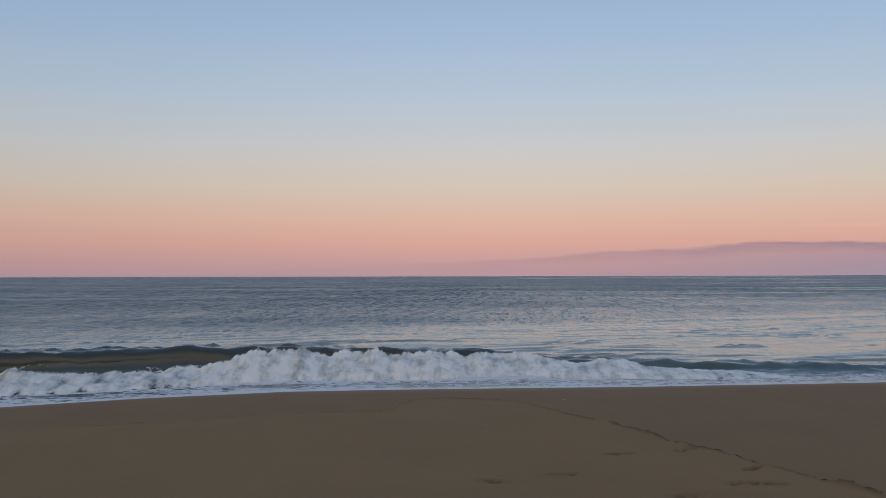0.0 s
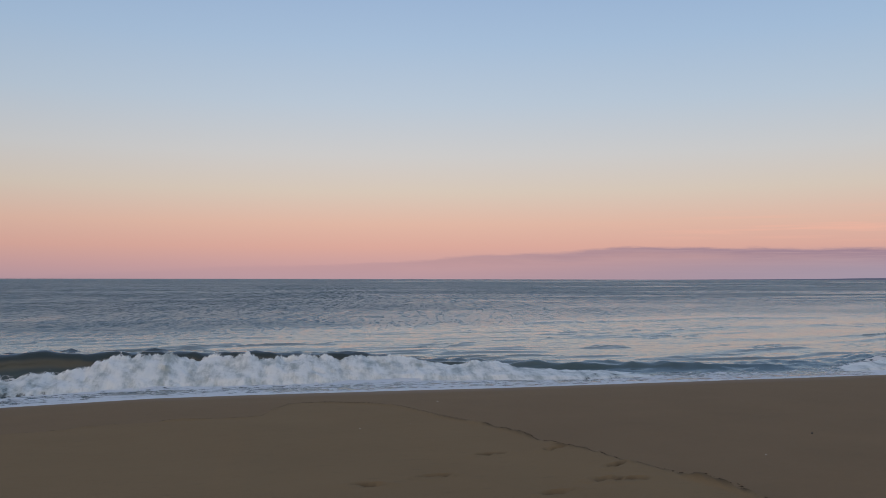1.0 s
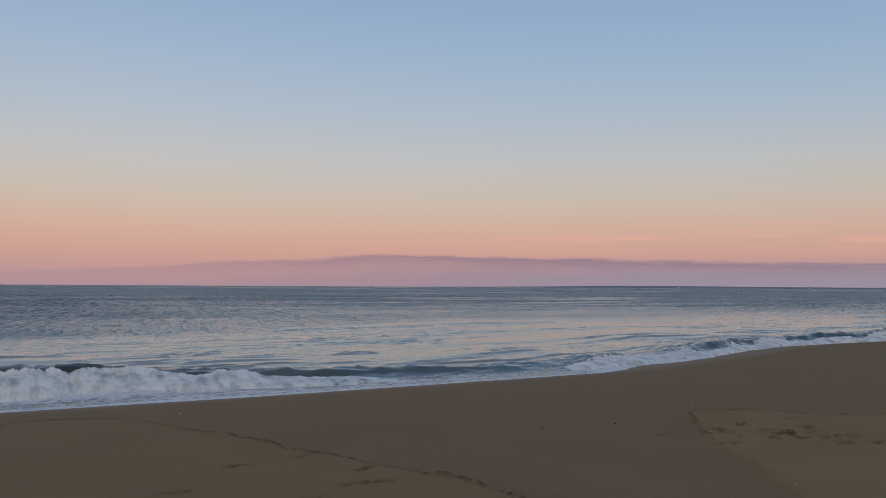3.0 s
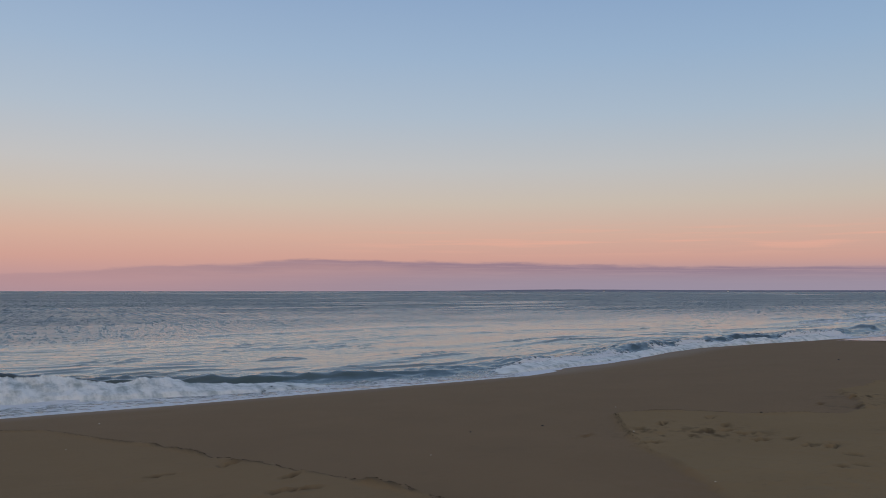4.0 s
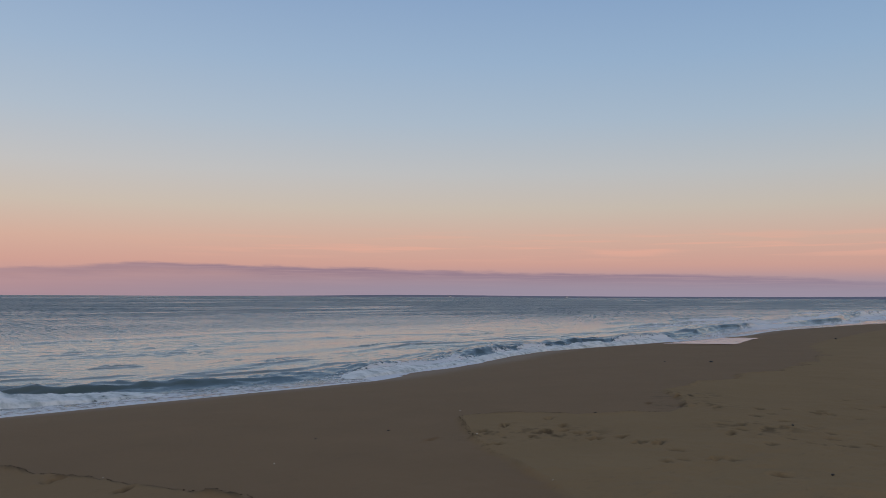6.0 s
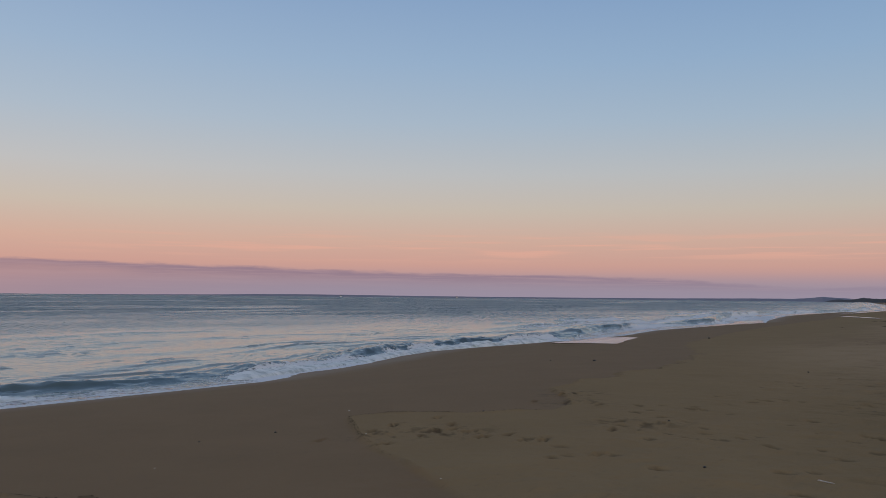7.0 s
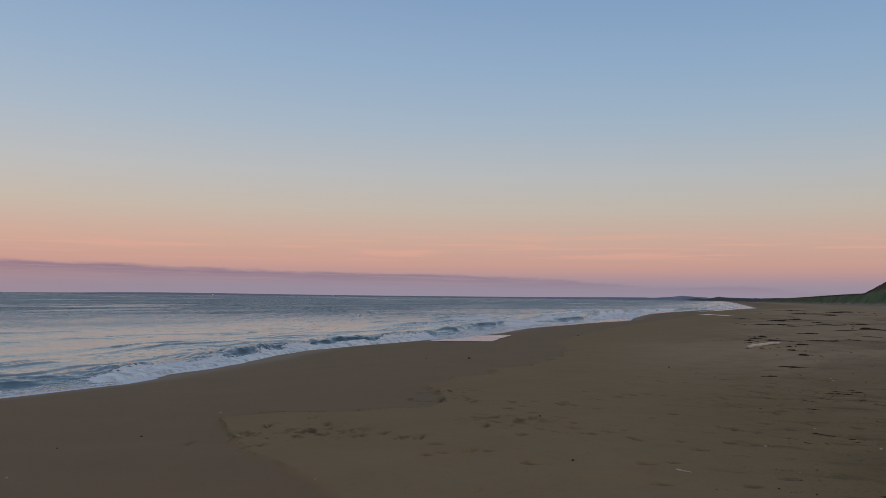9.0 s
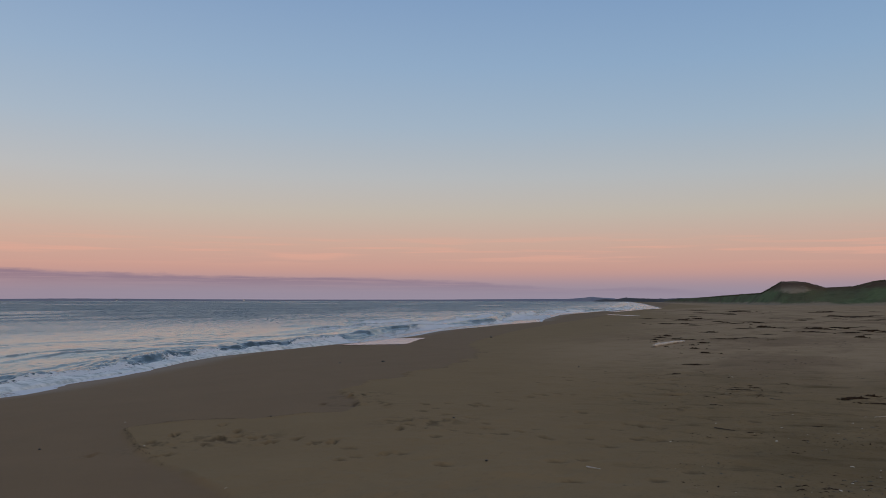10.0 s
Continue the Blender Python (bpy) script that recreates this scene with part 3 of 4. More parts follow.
def surf(name, x0, x1, step, seed, tall, deep):
    xs, q = np.arange(x0, x1, step), np.linspace(0, 1, 36)
    Q, A = np.meshgrid(q, xs, indexing="ij")
    amp = crest_high(A)
    ends = smooth(A, x0, x0 + 1.5) * smooth(A, x1, x1 - 2.5)
    # here the wave has thrown itself over, there it is still about to
    gust = smooth(fnoise(A * 0.28, A * 0 + 2, seed, 3), 0.30, 0.66)
    top = tall * (0.50 + 0.65 * gust) * (0.45 + 0.5 * billow(A * 0.9, A * 0 + 4, seed + 3) + 0.6 * fnoise(A * 1.7, A * 0 + 6, seed + 5, 5, 0.6)) * ends
    fall = (1 - Q) ** 1.3 + 0.12 * Q * (1 - Q)
    wind = fnoise(A * 1.1, Q * 1.5, seed + 15, 3)
    puff = 0.55 * billow(A * 1.3 + 1.6 * wind, Q * 1.3 + wind, seed + 7) + 0.45 * fnoise(A * 3.1, Q * 3.0 + wind, seed + 9, 4, 0.6)
    high = amp * top * np.minimum(fall, 1) + 0.05 * ends
    o = crest_off(A) - 0.45 - 0.45 * amp - deep * Q - 0.30 * (puff - 0.42) * smooth(amp, 0.1, 0.5)
    lump = 0.30 * amp * (puff - 0.42)
    z = 0.22 * np.exp(-np.maximum(o, 0) / 4) - 0.02 + high + lump * ends - 0.10 * smooth(Q, 0.75, 1.0)
    dense = smooth(Q, -0.02, 0.34) * (0.6 + 0.4 * smooth(Q, 1.0, 0.75)) * (0.66 + 0.34 * gust) * smooth(ends, 0, 0.6)
    ob = sheet(name, A, shore(A) + o, z, FOAM, {"dense": dense})
    return tagged(ob, "white churning foam of a breaking wave", "sea foam", kind="stuff")


surf("surf_foam", -40.0, 9.0, 0.045, 201, 0.95, 1.5)
surf("surf_foam", 13.0, 40.0, 0.06, 231, 0.55, 1.0)


# ---- thin sheets of water left on the sand ----
def film(a, b, c, d, seed):
    u, v = np.meshgrid(np.linspace(0, 1, 50), np.linspace(0, 1, 24), indexing="ij")
    px = (1 - u) * ((1 - v) * a[0] + v * d[0]) + u * ((1 - v) * b[0] + v * c[0])
    py = (1 - u) * ((1 - v) * a[1] + v * d[1]) + u * ((1 - v) * b[1] + v * c[1])
    px = px + 0.35 * (fnoise(px * 0.6, py * 0.6, seed, 3) - 0.5)
    py = py + 0.35 * (fnoise(px * 0.6, py * 0.6, seed + 5, 3) - 0.5)
    ob = sheet("swash_film", px, py, beach(px, py) + 0.022 + relief(px, py)[0], FILM)
    return tagged(ob, "shallow sheet of still water mirroring the sky on the sand", "puddle", kind="structure")


film((29.65, 19.9), (28.85, 16.3), (35.6, 18.9), (39.6, 23.2), 1)
film((98.0, 27.4), (88.5, 21.3), (90.0, 21.3), (101.0, 28.0), 3)
film((122.0, 34.2), (126.0, 33.2), (195.0, 40.6), (190.0, 43.0), 5)

# ---- far coast and dunes ----
# bearing, distance, height of the ridge
COASTLINE = [(24, 4300, 0.5), (29, 4200, 2.5), (33, 4000, 5.0), (36, 3900, 8.5), (39, 3900, 10), (43, 3900, 9), (47, 3800, 7), (52, 3700, 6), (58, 3500, 6), (64, 3300, 6.5),
             (69, 3000, 8.5), (71.8, 2700, 8), (72.8, 2600, 11), (73.4, 2600, 14), (74.2, 2500, 11), (75, 2400, 9)]
LOWLAND = [(73.6, 1900, 2), (74.2, 1850, 6), (74.9, 1750, 5), (75.7, 1600, 8.5), (76.3, 1450, 6.5), (76.8, 1300, 6.0), (77.6, 1000, 4.8), (79, 750, 4.6), (80.5, 600, 4.4), (82, 520, 3.0)]
NEARER = [(78.2, 700, 2.4), (79.3, 640, 4.0), (80.5, 560, 4.6), (82, 420, 5.0), (83, 370, 5.2), (84.3, 330, 5.4), (84.9, 318, 7.1),
          (85.5, 310, 9.1), (86.2, 306, 9.0), (86.9, 304, 8.8), (87.6, 303, 7.6), (88.05, 302, 6.8), (89.7, 300, 7.2), (90.9, 298, 8.9), (91.8, 296, 9.3), (94, 290, 9.5), (100, 270, 9.0), (115, 200, 8), (140, 150, 9), (180, 120, 9), (215, 130, 8), (240, 200, 8)]


def ridge(name, rows, near, behind, foot, n, mat, seed, rag, attrs=False, jag=0.10):
    q = np.linspace(0, 1, n)
    i = np.linspace(0, 1, len(rows))
    b, d, h = (np.interp(q, i, [r[k] for r in rows]) for k in range(3))
    b = np.radians(b)
    back = np.linspace(0, 1, 21)
    W, B = np.meshgrid(back, b, indexing="ij")
    _, Dm = np.meshgrid(back, d, indexing="ij")
    _, H = np.meshgrid(back, h, indexing="ij")
    off = np.where(W < 0.6, (W / 0.6 - 1) * near, (W - 0.6) / 0.4 * behind)
    shape = np.where(W < 0.6, smooth(W, 0.0, 0.6), 1 - smooth(W, 0.6, 1.0))
    dist = Dm + off * Dm / Dm.max() if near > 100 else Dm + off
    px, py = dist * np.sin(B), dist * np.cos(B)
    lump = fnoise(px * rag, py * rag, seed, 4, 0.6) - 0.5
    fine = fnoise(px * rag * 2.2, py * rag * 2.2, seed + 8, 3, 0.5) - 0.5
    z = foot + (H - foot) * shape * (1 + 0.45 * lump * (1 - shape)) + (lump * jag + fine * 0.7 * jag) * (H - foot) * shape
    bare = np.exp(-(((np.degrees(B) - 86.3) / 1.25) ** 2)) * smooth(z, 3.6, 6.4) * (1 - 0.8 * smooth(shape, 0.9, 1.0)) * (W < 0.75) + smooth(z, 3.0, 1.0) * 0.9
    rim = np.maximum(smooth(shape, 0.62, 0.80) * smooth(z, 5.0, 7.0), 0.4 * smooth(Dm, 420, 620))
    return sheet(name, px, py, z, mat, {"bare": bare, "rim": rim} if attrs else {})


tagged(ridge("backdrop", COASTLINE, 120, 200, -1.0, 500, COAST, 301, 0.02), "low wooded coast far across the bay, paled in colour for haze", "coast", kind="structure")
tagged(ridge("backdrop", LOWLAND, 40, 60, 0.6, 400, SCRUB, 305, 0.03, False, 0.22), "low scrubland behind the far end of the beach, haze put into its colour", "coast", kind="structure")
tagged(ridge("dune", NEARER, 32, 60, 0.9, 900, DUNE, 311, 0.06, True), "green grassy dunes with a bare sandy top behind the beach", "dune", kind="structure")


def tufts():
    r = random.Random(12)
    verts, faces = [], []
    rows = [(a, d, h) for a, d, h in NEARER if 79 <= a <= 100]
    for k in range(9000):
        a = 79 + 21 * r.random() ** 0.9
        d = np.interp(a, [p[0] for p in rows], [p[1] for p in rows])
        h = np.interp(a, [p[0] for p in rows], [p[2] for p in rows])
        f = 0.86 + 0.2 * r.random()
        sh = min(f, 1.0) ** 2 * (3 - 2 * min(f, 1.0))
        if math.exp(-(((a - 86.3) / 1.0) ** 2)) * (h * sh > 5.0) > 0.3 and r.random() < 0.5:
            continue
        dist = d + (f - 1) * 32
        x, y, z = dist * math.sin(radians(a)), dist * math.cos(radians(a)), 0.9 + (h - 0.9) * sh
        for blade in range(4):
            t, tall, wide = r.uniform(0, 6.28), r.uniform(-0.1, 0.16), r.uniform(0.05, 0.16)
            bx, by = x + r.uniform(-0.6, 0.6), y + r.uniform(-0.6, 0.6)
            n = len(verts)
            cx, cy = math.cos(t) * wide, math.sin(t) * wide
            verts += [(bx - cx, by - cy, z - 0.4), (bx + cx, by + cy, z - 0.4), (bx + cy * 0.8, by - cx * 0.8, z + tall)]
            faces.append((n, n + 1, n + 2))
    me = bpy.data.meshes.new("dune_grass")
    me.from_pydata(verts, [], faces)
    me.materials.append(GRASS)
    tagged(new("dune_grass", me), "tufts of green beach grass on the dunes", "grass", kind="stuff")


tufts()


def part(name, bm, mat, parent, label=""):
    me = bpy.data.meshes.new(name)
    bm.to_mesh(me)
    bm.free()
    me.materials.append(mat)
    ob = new(name, me)
    ob.parent = parent
    return tagged(ob, label)


# a white house added in place of a small light on the far coast
def far_house_light(bearing, dist, z, wide):
    base = new("far_house_light")
    base.matrix_basis = pose(dist * math.sin(radians(bearing)), dist * math.cos(radians(bearing)), z, 0, 0, -bearing)
    bm = bmesh.new()
    bmesh.ops.create_cube(bm, size=1, matrix=Matrix.Translation((0, 0, 2)) @ Matrix.Diagonal((wide, 7, 4, 1)))
    part("wall", bm, PAINT, base)
    bm = bmesh.new()
    v = [bm.verts.new(c) for c in ((-wide / 2 - 0.4, -3.9, 4), (wide / 2 + 0.4, -3.9, 4), (wide / 2 + 0.4, 3.9, 4), (-wide / 2 - 0.4, 3.9, 4), (-wide / 2 - 0.4, 0, 6), (wide / 2 + 0.4, 0, 6))]
    for f in ((0, 1, 5, 4), (2, 3, 4, 5), (1, 2, 5), (3, 0, 4), (3, 2, 1, 0)):
        bm.faces.new([v[i] for i in f])
    part("roof", bm, ROOF, base)
    tagged(base, "small white house standing in for a light on the far shore", "house", group="houses on the far coast")


for bearing, wide in ((41.7, 8), (49.7, 7)):
    far_house_light(bearing, 3650, 0.5, wide)


# ---- things on the sand ----
def pebble_mesh(name, seed, flat, mat):
    bm = bmesh.new()
    bmesh.ops.create_icosphere(bm, subdivisions=2, radius=1.0)
    for v in bm.verts:
        k = 1 + 0.35 * noise.noise(v.co * 1.3 + Vector((seed, 0, 0)))
        v.co = Vector((v.co.x * k, v.co.y * k * 0.75, v.co.z * k * flat))
    for f in bm.faces:
        f.smooth = True
    me = bpy.data.meshes.new(name)
    bm.to_mesh(me)
    bm.free()
    me.materials.append(mat)
    return me


def shell_mesh(seed):
    """A cupped half shell with ribs."""
    bm = bmesh.new()
    r = random.Random(seed)
    ring, last = 14, None
    for k in range(6):
        a = k / 5 * 1.35
        row = []
        for j in range(ring):
            t = j / ring * 2 * math.pi
            rib = 1 + 0.05 * math.cos(7 * t) * k / 5
            rad = math.sin(a) * rib * (1 + 0.25 * math.cos(t))
            row.append(bm.verts.new((rad * math.cos(t), rad * math.sin(t) * 0.85, 0.45 * math.cos(a) + 0.02 * r.random())))
        if last:
            for j in range(ring):
                bm.faces.new((last[j], row[j], row[(j + 1) % ring], last[(j + 1) % ring]))
        last = row
    bmesh.ops.remove_doubles(bm, verts=bm.verts, dist=1e-4)
    for f in bm.faces:
        f.smooth = True
    me = bpy.data.meshes.new("shell")
    bm.to_mesh(me)
    bm.free()
    me.materials.append(SHELL)
    return me


SHELLS = [shell_mesh(k) for k in range(3)]
PEBBLES = [pebble_mesh("pebble", k * 3.1, 0.6, STONE) for k in range(3)]
r = random.Random(3)
for k, (x, y, size) in enumerate([(2.35, 9.12, 0.032), (0.51, 9.99, 0.020), (4.32, 7.53, 0.026), (1.88, 12.96, 0.035), (1.14, 10.21, 0.018), (2.80, 8.07, 0.018), (8.61, 9.43, 0.032), (6.97, 7.32, 0.03),
                                  (5.59, 4.91, 0.022), (8.75, 0.11, 0.045), (8.15, 0.08, 0.035), (7.95, 0.10, 0.025), (7.54, 0.18, 0.035), (9.99, 0.87, 0.035), (10.24, 0.77, 0.028),
                                  (11.06, 0.91, 0.028), (12.43, 0.87, 0.028), (14.78, 2.07, 0.03), (11.01, 1.68, 0.024), (12.66, -0.02, 0.03), (11.69, 0.13, 0.03), (8.68, -0.13, 0.025),
                                  (8.39, -0.12, 0.028), (7.71, 0.01, 0.022), (10.79, 0.27, 0.028), (11.19, 0.02, 0.024), (9.49, 1.94, 0.024), (8.16, 1.37, 0.016), (18.28, 2.48, 0.05), (17.90, 2.38, 0.045),
                                  (12.35, 3.37, 0.022), (7.89, 2.72, 0.02)]):
    size *= 0.55
    ob = new("shell", SHELLS[k % 3])
    ob.matrix_basis = pose(x, y, sand_at(x, y) - size * 0.1, r.uniform(-15, 15), r.uniform(-15, 15), r.uniform(0, 360)) @ Matrix.Diagonal((size, size, size, 1))
    tagged(ob, "small bleached white shell lying on brown sand", "shell", group="shells on the beach")
for k, (x, y, size) in enumerate([(6.54, 8.53, 0.035), (5.53, 8.66, 0.028), (9.73, 7.71, 0.04), (19.92, 11.92, 0.09), (19.48, 13.06, 0.05), (7.62, 3.36, 0.035), (34.89, 15.14, 0.11), (19.39, 6.11, 0.05),
                                  (10.26, 5.01, 0.03), (2.26, 9.38, 0.03)]):
    size *= 0.55
    ob = new("pebble", PEBBLES[k % 3])
    ob.matrix_basis = pose(x, y, sand_at(x, y) + size * 0.2, r.uniform(-10, 10), r.uniform(-10, 10), r.uniform(0, 360)) @ Matrix.Diagonal((size, size, size, 1))
    tagged(ob, "dark rounded pebble lying on damp sand", "pebble", group="pebbles on the beach")


def tube(bm, pts, radii, sides=6):
    last = None
    for i, p in enumerate(pts):
        a, b = pts[max(i - 1, 0)], pts[min(i + 1, len(pts) - 1)]
        q = (b - a).to_track_quat("Z", "Y")
        row = [bm.verts.new(p + q @ Vector((math.cos(2 * math.pi * j / sides) * radii[i], math.sin(2 * math.pi * j / sides) * radii[i], 0))) for j in range(sides)]
        if last:
            for j in range(sides):
                bm.faces.new((last[j], last[(j + 1) % sides], row[(j + 1) % sides], row[j])).smooth = True
        else:
            bm.faces.new(row[::-1])
        last = row
    bm.faces.new(last)


def along_wrack(n, seed):
    r = random.Random(seed)
    out = []
    while len(out) < n:
        x = 6.5 + 60 * r.random() ** 1.8
        y = 0.2 + 0.07 * x + r.gauss(0, 1.2 + 0.05 * x)
        if y > 0.26 * x:
            continue
        k = fnoise(np.array([x * 0.9]), np.array([y * 1.6]), 88, 3)[0]
        if k > r.uniform(0.45, 0.75):
            out.append((x, y))
    return out


def weed_mesh(seed, bits=30, strands=40):
    """Torn patches of tangled weed strewn over about a metre."""
    bm = bmesh.new()
    r = random.Random(seed)
    bend = r.uniform(-0.25, 0.25)
    # a thin mat that holds the bits together
    made = bmesh.ops.create_icosphere(bm, subdivisions=3, radius=1.0, matrix=Matrix.Diagonal((0.34, 0.07, 0.018, 1)))
    for v in made["verts"]:
        v.co.y += bend * (4 * v.co.x**2 - 0.3)
        v.co += 0.07 * noise.noise_vector(v.co * 8 + Vector((seed, 7, 0))) * Vector((1, 1, 0.15))
    spots = []
    for k in range(bits):
        x = max(-0.33, min(0.33, r.gauss(0, 0.2)))
        y = bend * (4 * x * x - 0.3) + max(-0.06, min(0.06, r.gauss(0, 0.05)))
        spots.append((x, y))
        size = r.uniform(0.03, 0.10) * (1.15 - 1.5 * abs(x))
        m = Matrix.Translation((x, y, 0.0)) @ Matrix.Rotation(r.uniform(0, 3), 4, "Z") @ Matrix.Diagonal((size * r.uniform(0.9, 2.2), size, size * r.uniform(0.25, 0.75), 1))
        made = bmesh.ops.create_icosphere(bm, subdivisions=2, radius=1.0, matrix=m)
        for v in made["verts"]:
            v.co += 0.75 * size * noise.noise_vector(v.co * 1.1 / size + Vector((seed, k, 0))) * Vector((1, 1, 0.6))
    for k in range(strands):
        p = Vector((*r.choice(spots), r.uniform(0.0, 0.02)))
        a, pts = r.uniform(0, 6.28), []
        for i in range(6):
            pts.append(p.copy())
            a += r.uniform(-0.7, 0.7)
            p = p + Vector((math.cos(a) * 0.07, math.sin(a) * 0.04, 0))
            p.z = max(0.006, p.z + r.uniform(-0.03, 0.012))
        tube(bm, pts, [r.uniform(0.005, 0.011)] * 5 + [0.003], 4)
    me = bpy.data.meshes.new("seaweed_clump")
    bm.to_mesh(me)
    bm.free()
    me.materials.append(WEED)
    return me


WEEDS = [weed_mesh(k) for k in range(7)]
SCRAPS = [weed_mesh(20 + k, 8, 16) for k in range(7)]
# x, y, length along the shore, depth, height
BIG = [(15.08, -0.11, 0.35, 0.35, 1.0), (15.88, 2.04, 0.22, 0.3, 0.5), (15.89, 1.70, 0.3, 0.25, 0.5), (15.5, 2.30, 0.15, 0.2, 0.4), (16.3, 1.85, 0.2, 0.2, 0.4), (14.9, -0.55, 0.25, 0.3, 0.5), (16.1, 2.45, 0.2, 0.2, 0.3), (20.98, 3.75, 0.9, 0.9, 0.7), (35.06, 4.91, 1.6, 1.6, 0.8), (36.36, 4.07, 1.5, 1.4, 0.8), (50.20, 4.84, 1.3, 2.0, 2.0),
       (49.41, 3.88, 1.2, 1.8, 0.9), (47.92, 1.97, 1.8, 2.0, 1.8), (43.68, 2.16, 1.7, 2.0, 1.0), (38.19, 0.03, 0.8, 1.0, 1.3), (31.16, 5.11, 0.55, 0.8, 1.0), (27.68, 4.85, 0.5, 0.8, 0.9), (25.43, 4.10, 0.55, 0.8, 0.8),
       (35.61, 7.63, 0.5, 1.0, 0.8), (37.39, 7.72, 0.5, 1.0, 1.0), (68.43, 12.81, 2.2, 3.0, 1.6), (72.83, 12.42, 2.0, 3.0, 1.6), (103.86, 15.18, 3.0, 4.0, 2.0), (118.88, 15.08, 3.0, 4.0, 2.0), (59.98, 6.15, 1.4, 2.0, 1.4), (118.92, 3.50, 3.0, 4.0, 2.2),
       (113.91, 4.60, 3.0, 4.0, 2.0), (79.08, 0.55, 3.0, 3.0, 1.2), (46.02, -0.42, 1.6, 2.0, 1.2), (44.60, -1.13, 1.6, 2.0, 1.4), (14.86, -0.34, 0.3, 0.3, 0.5), (56.35, 11.33, 2.4, 2.0, 0.8), (53.85, 9.41, 1.8, 2.0, 0.8), (18.44, 3.61, 0.5, 0.6, 0.6), (43.3, 0.34, 1.2, 1.5, 0.9), (96.8, 13.0, 2.5, 3.0, 1.6), (56.8, 7.2, 1.2, 1.6, 1.0), (85.6, -0.2, 3.0, 3.0, 1.4), (34.2, 6.6, 0.9, 0.8, 0.7), (34.0, 6.0, 0.7, 0.6, 0.6), (74.2, 16.8, 2.4, 2.0, 0.8),
       (15.4, 1.85, 0.7, 0.5, 0.5), (14.55, 0.12, 0.7, 0.5, 0.9), (14.2, -0.2, 0.6, 0.4, 0.5),
       (28.2, 6.22, 0.30, 0.5, 0.7), (28.6, 5.9, 0.30, 0.6, 0.6), (29.5, 5.2, 0.4, 0.7, 0.8), (33.2, 7.3, 0.45, 0.5, 0.9), (31.8, 7.0, 0.4, 0.4, 0.6)]
SMALL = [(10.62, 2.66), (10.42, 2.25), (14.74, 2.74), (16.69, 1.29), (16.97, 0.53), (10.42, 1.19), (10.29, 1.09), (11.34, 0.50), (12.09, -0.17), (7.55, 0.64), (7.60, 0.47), (8.34, -0.17), (9.09, 0.36), (9.98, 0.79),
         (14.84, 3.00), (14.11, 2.21), (14.82, 1.51), (19.27, 1.32), (18.97, 2.14), (7.61, 0.22), (10.11, 1.72), (13.02, 1.96), (13.61, 1.62), (12.21, 1.10)]
FAR = []
while len(FAR) < 46:
    x = r.uniform(28, 150)
    y = r.uniform(-0.04, 0.19) * x
    if fnoise(np.array([x * 0.05]), np.array([y * 0.35]), 66, 3)[0] > r.uniform(0.4, 0.65) and x > 45 - 3 * y:
        FAR.append((x, y, r.uniform(0.4, 1.0) + x * 0.012, r.uniform(0.4, 1.5) + x * 0.012, r.uniform(0.5, 1.2)))
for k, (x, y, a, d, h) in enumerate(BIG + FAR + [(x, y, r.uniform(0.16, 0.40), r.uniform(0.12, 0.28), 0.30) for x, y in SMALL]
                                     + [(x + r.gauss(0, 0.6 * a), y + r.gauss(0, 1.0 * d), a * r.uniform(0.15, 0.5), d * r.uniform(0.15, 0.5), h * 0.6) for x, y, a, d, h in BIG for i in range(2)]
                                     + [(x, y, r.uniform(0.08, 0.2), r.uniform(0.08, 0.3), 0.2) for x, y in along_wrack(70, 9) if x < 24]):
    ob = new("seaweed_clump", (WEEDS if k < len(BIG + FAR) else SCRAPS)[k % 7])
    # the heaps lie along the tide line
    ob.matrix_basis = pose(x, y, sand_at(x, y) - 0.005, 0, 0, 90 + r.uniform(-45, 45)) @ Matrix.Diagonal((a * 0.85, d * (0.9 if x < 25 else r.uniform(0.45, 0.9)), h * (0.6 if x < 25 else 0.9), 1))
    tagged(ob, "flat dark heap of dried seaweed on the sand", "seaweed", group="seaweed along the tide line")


def driftwood(name, p, q, radius, mat, seed, label, knots=0):
    bm = bmesh.new()
    r = random.Random(seed)
    p, q = Vector((*p, sand_at(*p) + radius * 0.7)), Vector((*q, sand_at(*q) + radius * 0.7))
    n = 14
    pts = [p.lerp(q, i / (n - 1)) + Vector((r.gauss(0, 1), r.gauss(0, 1), r.gauss(0, 0.4))) * radius * 0.35 for i in range(n)]
    radii = [radius * (1 - 0.5 * i / (n - 1)) * r.uniform(0.85, 1.12) * (0.6 if i in (0, n - 1) else 1) for i in range(n)]
    tube(bm, pts, radii, 10 if knots else 6)
    for k in range(knots):
        i = r.randrange(3, n - 3)
        d = Vector((r.uniform(-1, 1), r.uniform(-1, 1), r.uniform(0.2, 0.7))).normalized()
        tube(bm, [pts[i] + d * radius * j for j in (0.3, 1.5, 2.6)], [radius * 0.4, radius * 0.3, radius * 0.15], 6)
    me = bpy.data.meshes.new(name)
    bm.to_mesh(me)
    bm.free()
    me.materials.append(mat)
    return tagged(new(name, me), label, "driftwood")


driftwood("driftwood_log", (28.47, 6.34), (32.0, 5.93), 0.072, WOOD, 5, "bleached pale driftwood log lying on the sand", 1)
for k, (p, q, mat) in enumerate([((10.67, 1.65), (10.57, 1.39), STICK), ((7.74, 2.37), (7.69, 2.22), WOOD), ((14.26, 1.34), (14.06, 1.10), STRAW), ((12.58, -0.12), (12.64, -0.27), SHELL)]):
    driftwood("stick", p, q, 0.007, mat, 20 + k, "thin weathered stick lying on the sand")


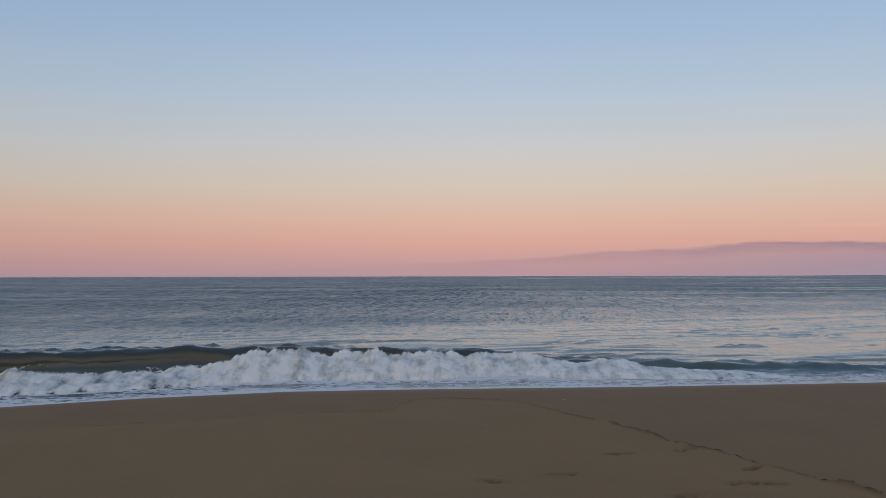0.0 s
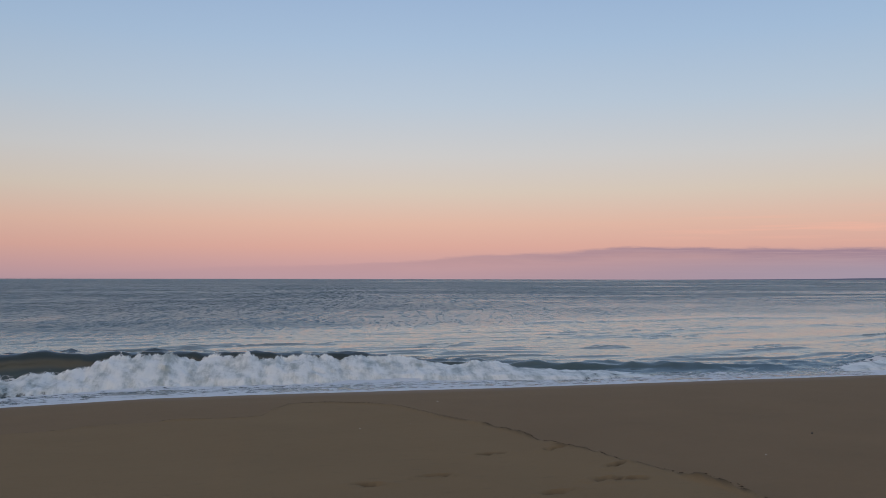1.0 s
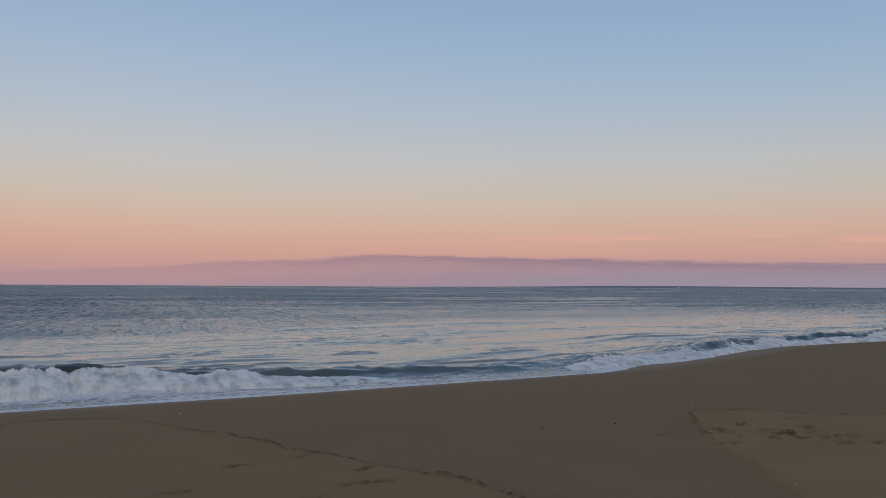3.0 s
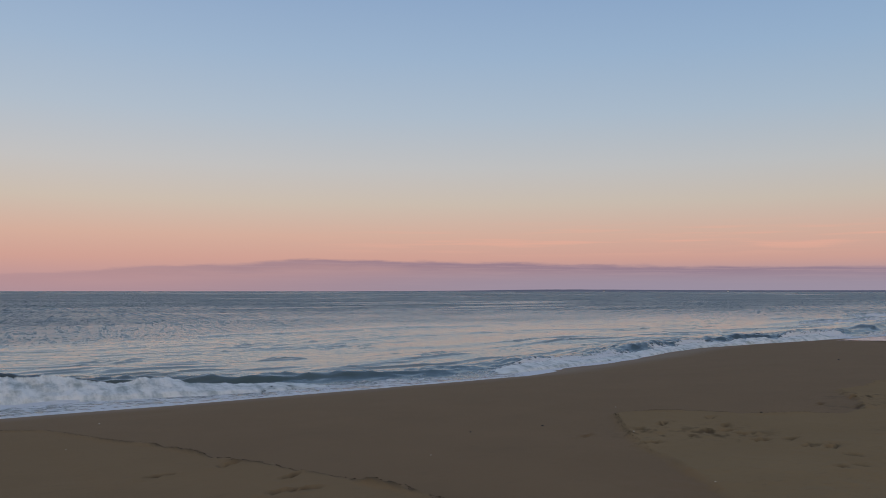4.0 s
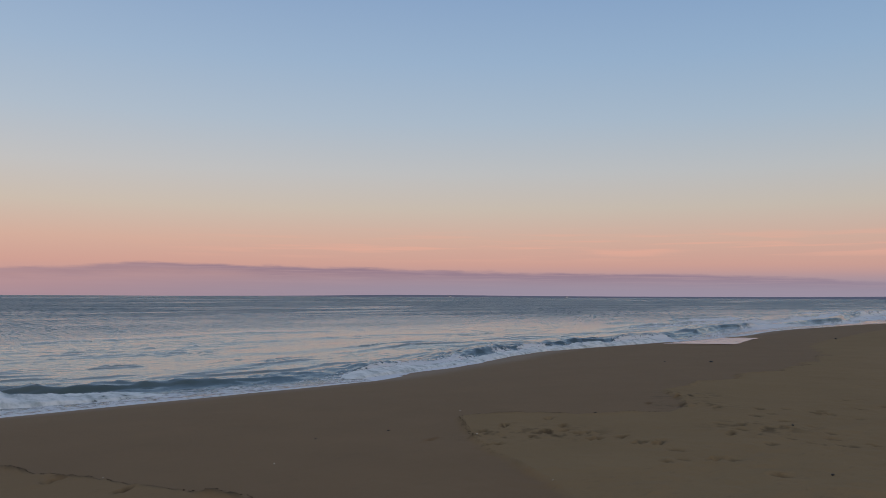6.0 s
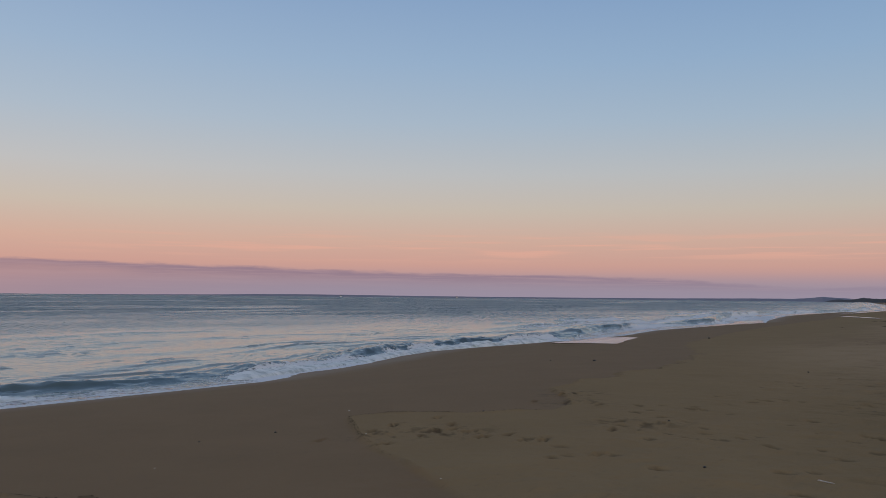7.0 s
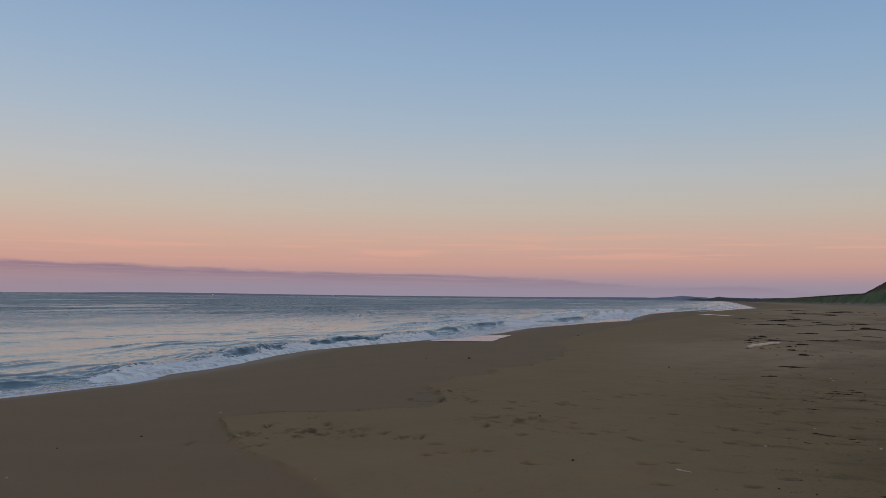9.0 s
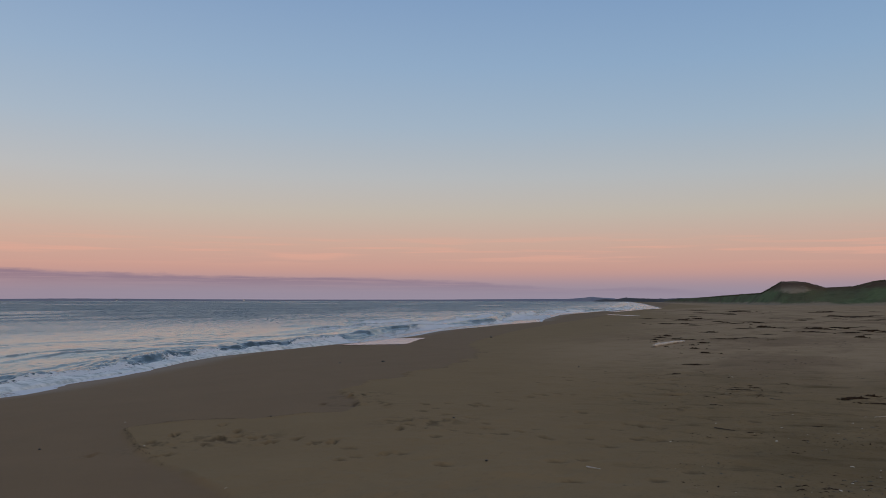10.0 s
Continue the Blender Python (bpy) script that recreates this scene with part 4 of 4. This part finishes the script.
# ---- litter of the tide lines: bits too many to count ----
def litter(name, places, mat, label, seed, low=0.008, high=0.035):
    r = random.Random(seed)
    verts, faces = [], []
    px, py = np.array([p[0] for p in places]), np.array([p[1] for p in places])
    pz = (beach(px, py) + relief(px[None, :], py[None, :])[0][0])
    for x, y, z in zip(px, py, pz):
        a, l = r.uniform(0, 6.28), r.uniform(low, high)
        wd, t = l * r.uniform(0.2, 0.5), l * r.uniform(0.15, 0.35)
        c, s_ = math.cos(a), math.sin(a)
        n = len(verts)
        for u, v, h in ((-l, 0, 0), (0, -wd, 0), (l, 0, 0), (0, wd, 0), (l * r.uniform(-0.3, 0.3), 0, t)):
            verts.append((x + u * c - v * s_, y + u * s_ + v * c, z - 0.002 + h))
        faces += [(n, n + 1, n + 4), (n + 1, n + 2, n + 4), (n + 2, n + 3, n + 4), (n + 3, n, n + 4)]
    me = bpy.data.meshes.new(name)
    me.from_pydata(verts, [], faces)
    me.materials.append(mat)
    return tagged(new(name, me), label, "debris", kind="stuff")


def along_uprush(n, seed):
    r = random.Random(seed)
    gx_ = np.linspace(-6, 24, 6000)
    gy_ = uprush(gx_)
    run = np.concatenate([[0], np.cumsum(np.hypot(np.diff(gx_), np.diff(gy_)))])
    out = []
    while len(out) < n:
        d = r.uniform(0, run[-1])
        if fnoise(np.array([d * 0.9]), np.array([0.5]), 77, 4, 0.6)[0] < r.uniform(0.40, 0.70):
            continue
        x, y = float(np.interp(d, run, gx_)), float(np.interp(d, run, gy_))
        out.append((x + r.gauss(0, 0.035), y + r.gauss(-0.02, 0.04)))
    return out


litter("uprush_debris", along_uprush(10000, 1), WEED, "dark crumbs of weed along the swash mark", 2, 0.002, 0.010)
r = random.Random(41)
litter("crack_debris", [(x, float(uprush(np.array([x]))[0]) + r.gauss(0.0, 0.05)) for x in (r.uniform(2.0, 3.4) for k in range(420))], WEED, "dark bits of weed caught along the edge of the sand step", 42, 0.006, 0.022)
litter("wrack_debris", along_wrack(6500, 3), WEED, "scattered dark scraps of dried seaweed", 4, 0.003, 0.017)
litter("wrack_scraps", along_wrack(750, 15), WEED, "loose dark scraps of weed strewn on the sand", 16, 0.012, 0.045)
litter("wrack_straw", along_wrack(900, 5), STRAW, "scattered bits of pale straw on the sand", 6, 0.008, 0.05)
litter("shell_grit", along_wrack(350, 7), SHELL, "crushed white shell scattered on the sand", 8, 0.005, 0.014)
r = random.Random(31)
litter("sand_specks", [(r.uniform(-5, 20), r.uniform(3.5, 13)) for k in range(420)], STONE, "tiny dark grains scattered on damp sand", 9, 0.003, 0.010)
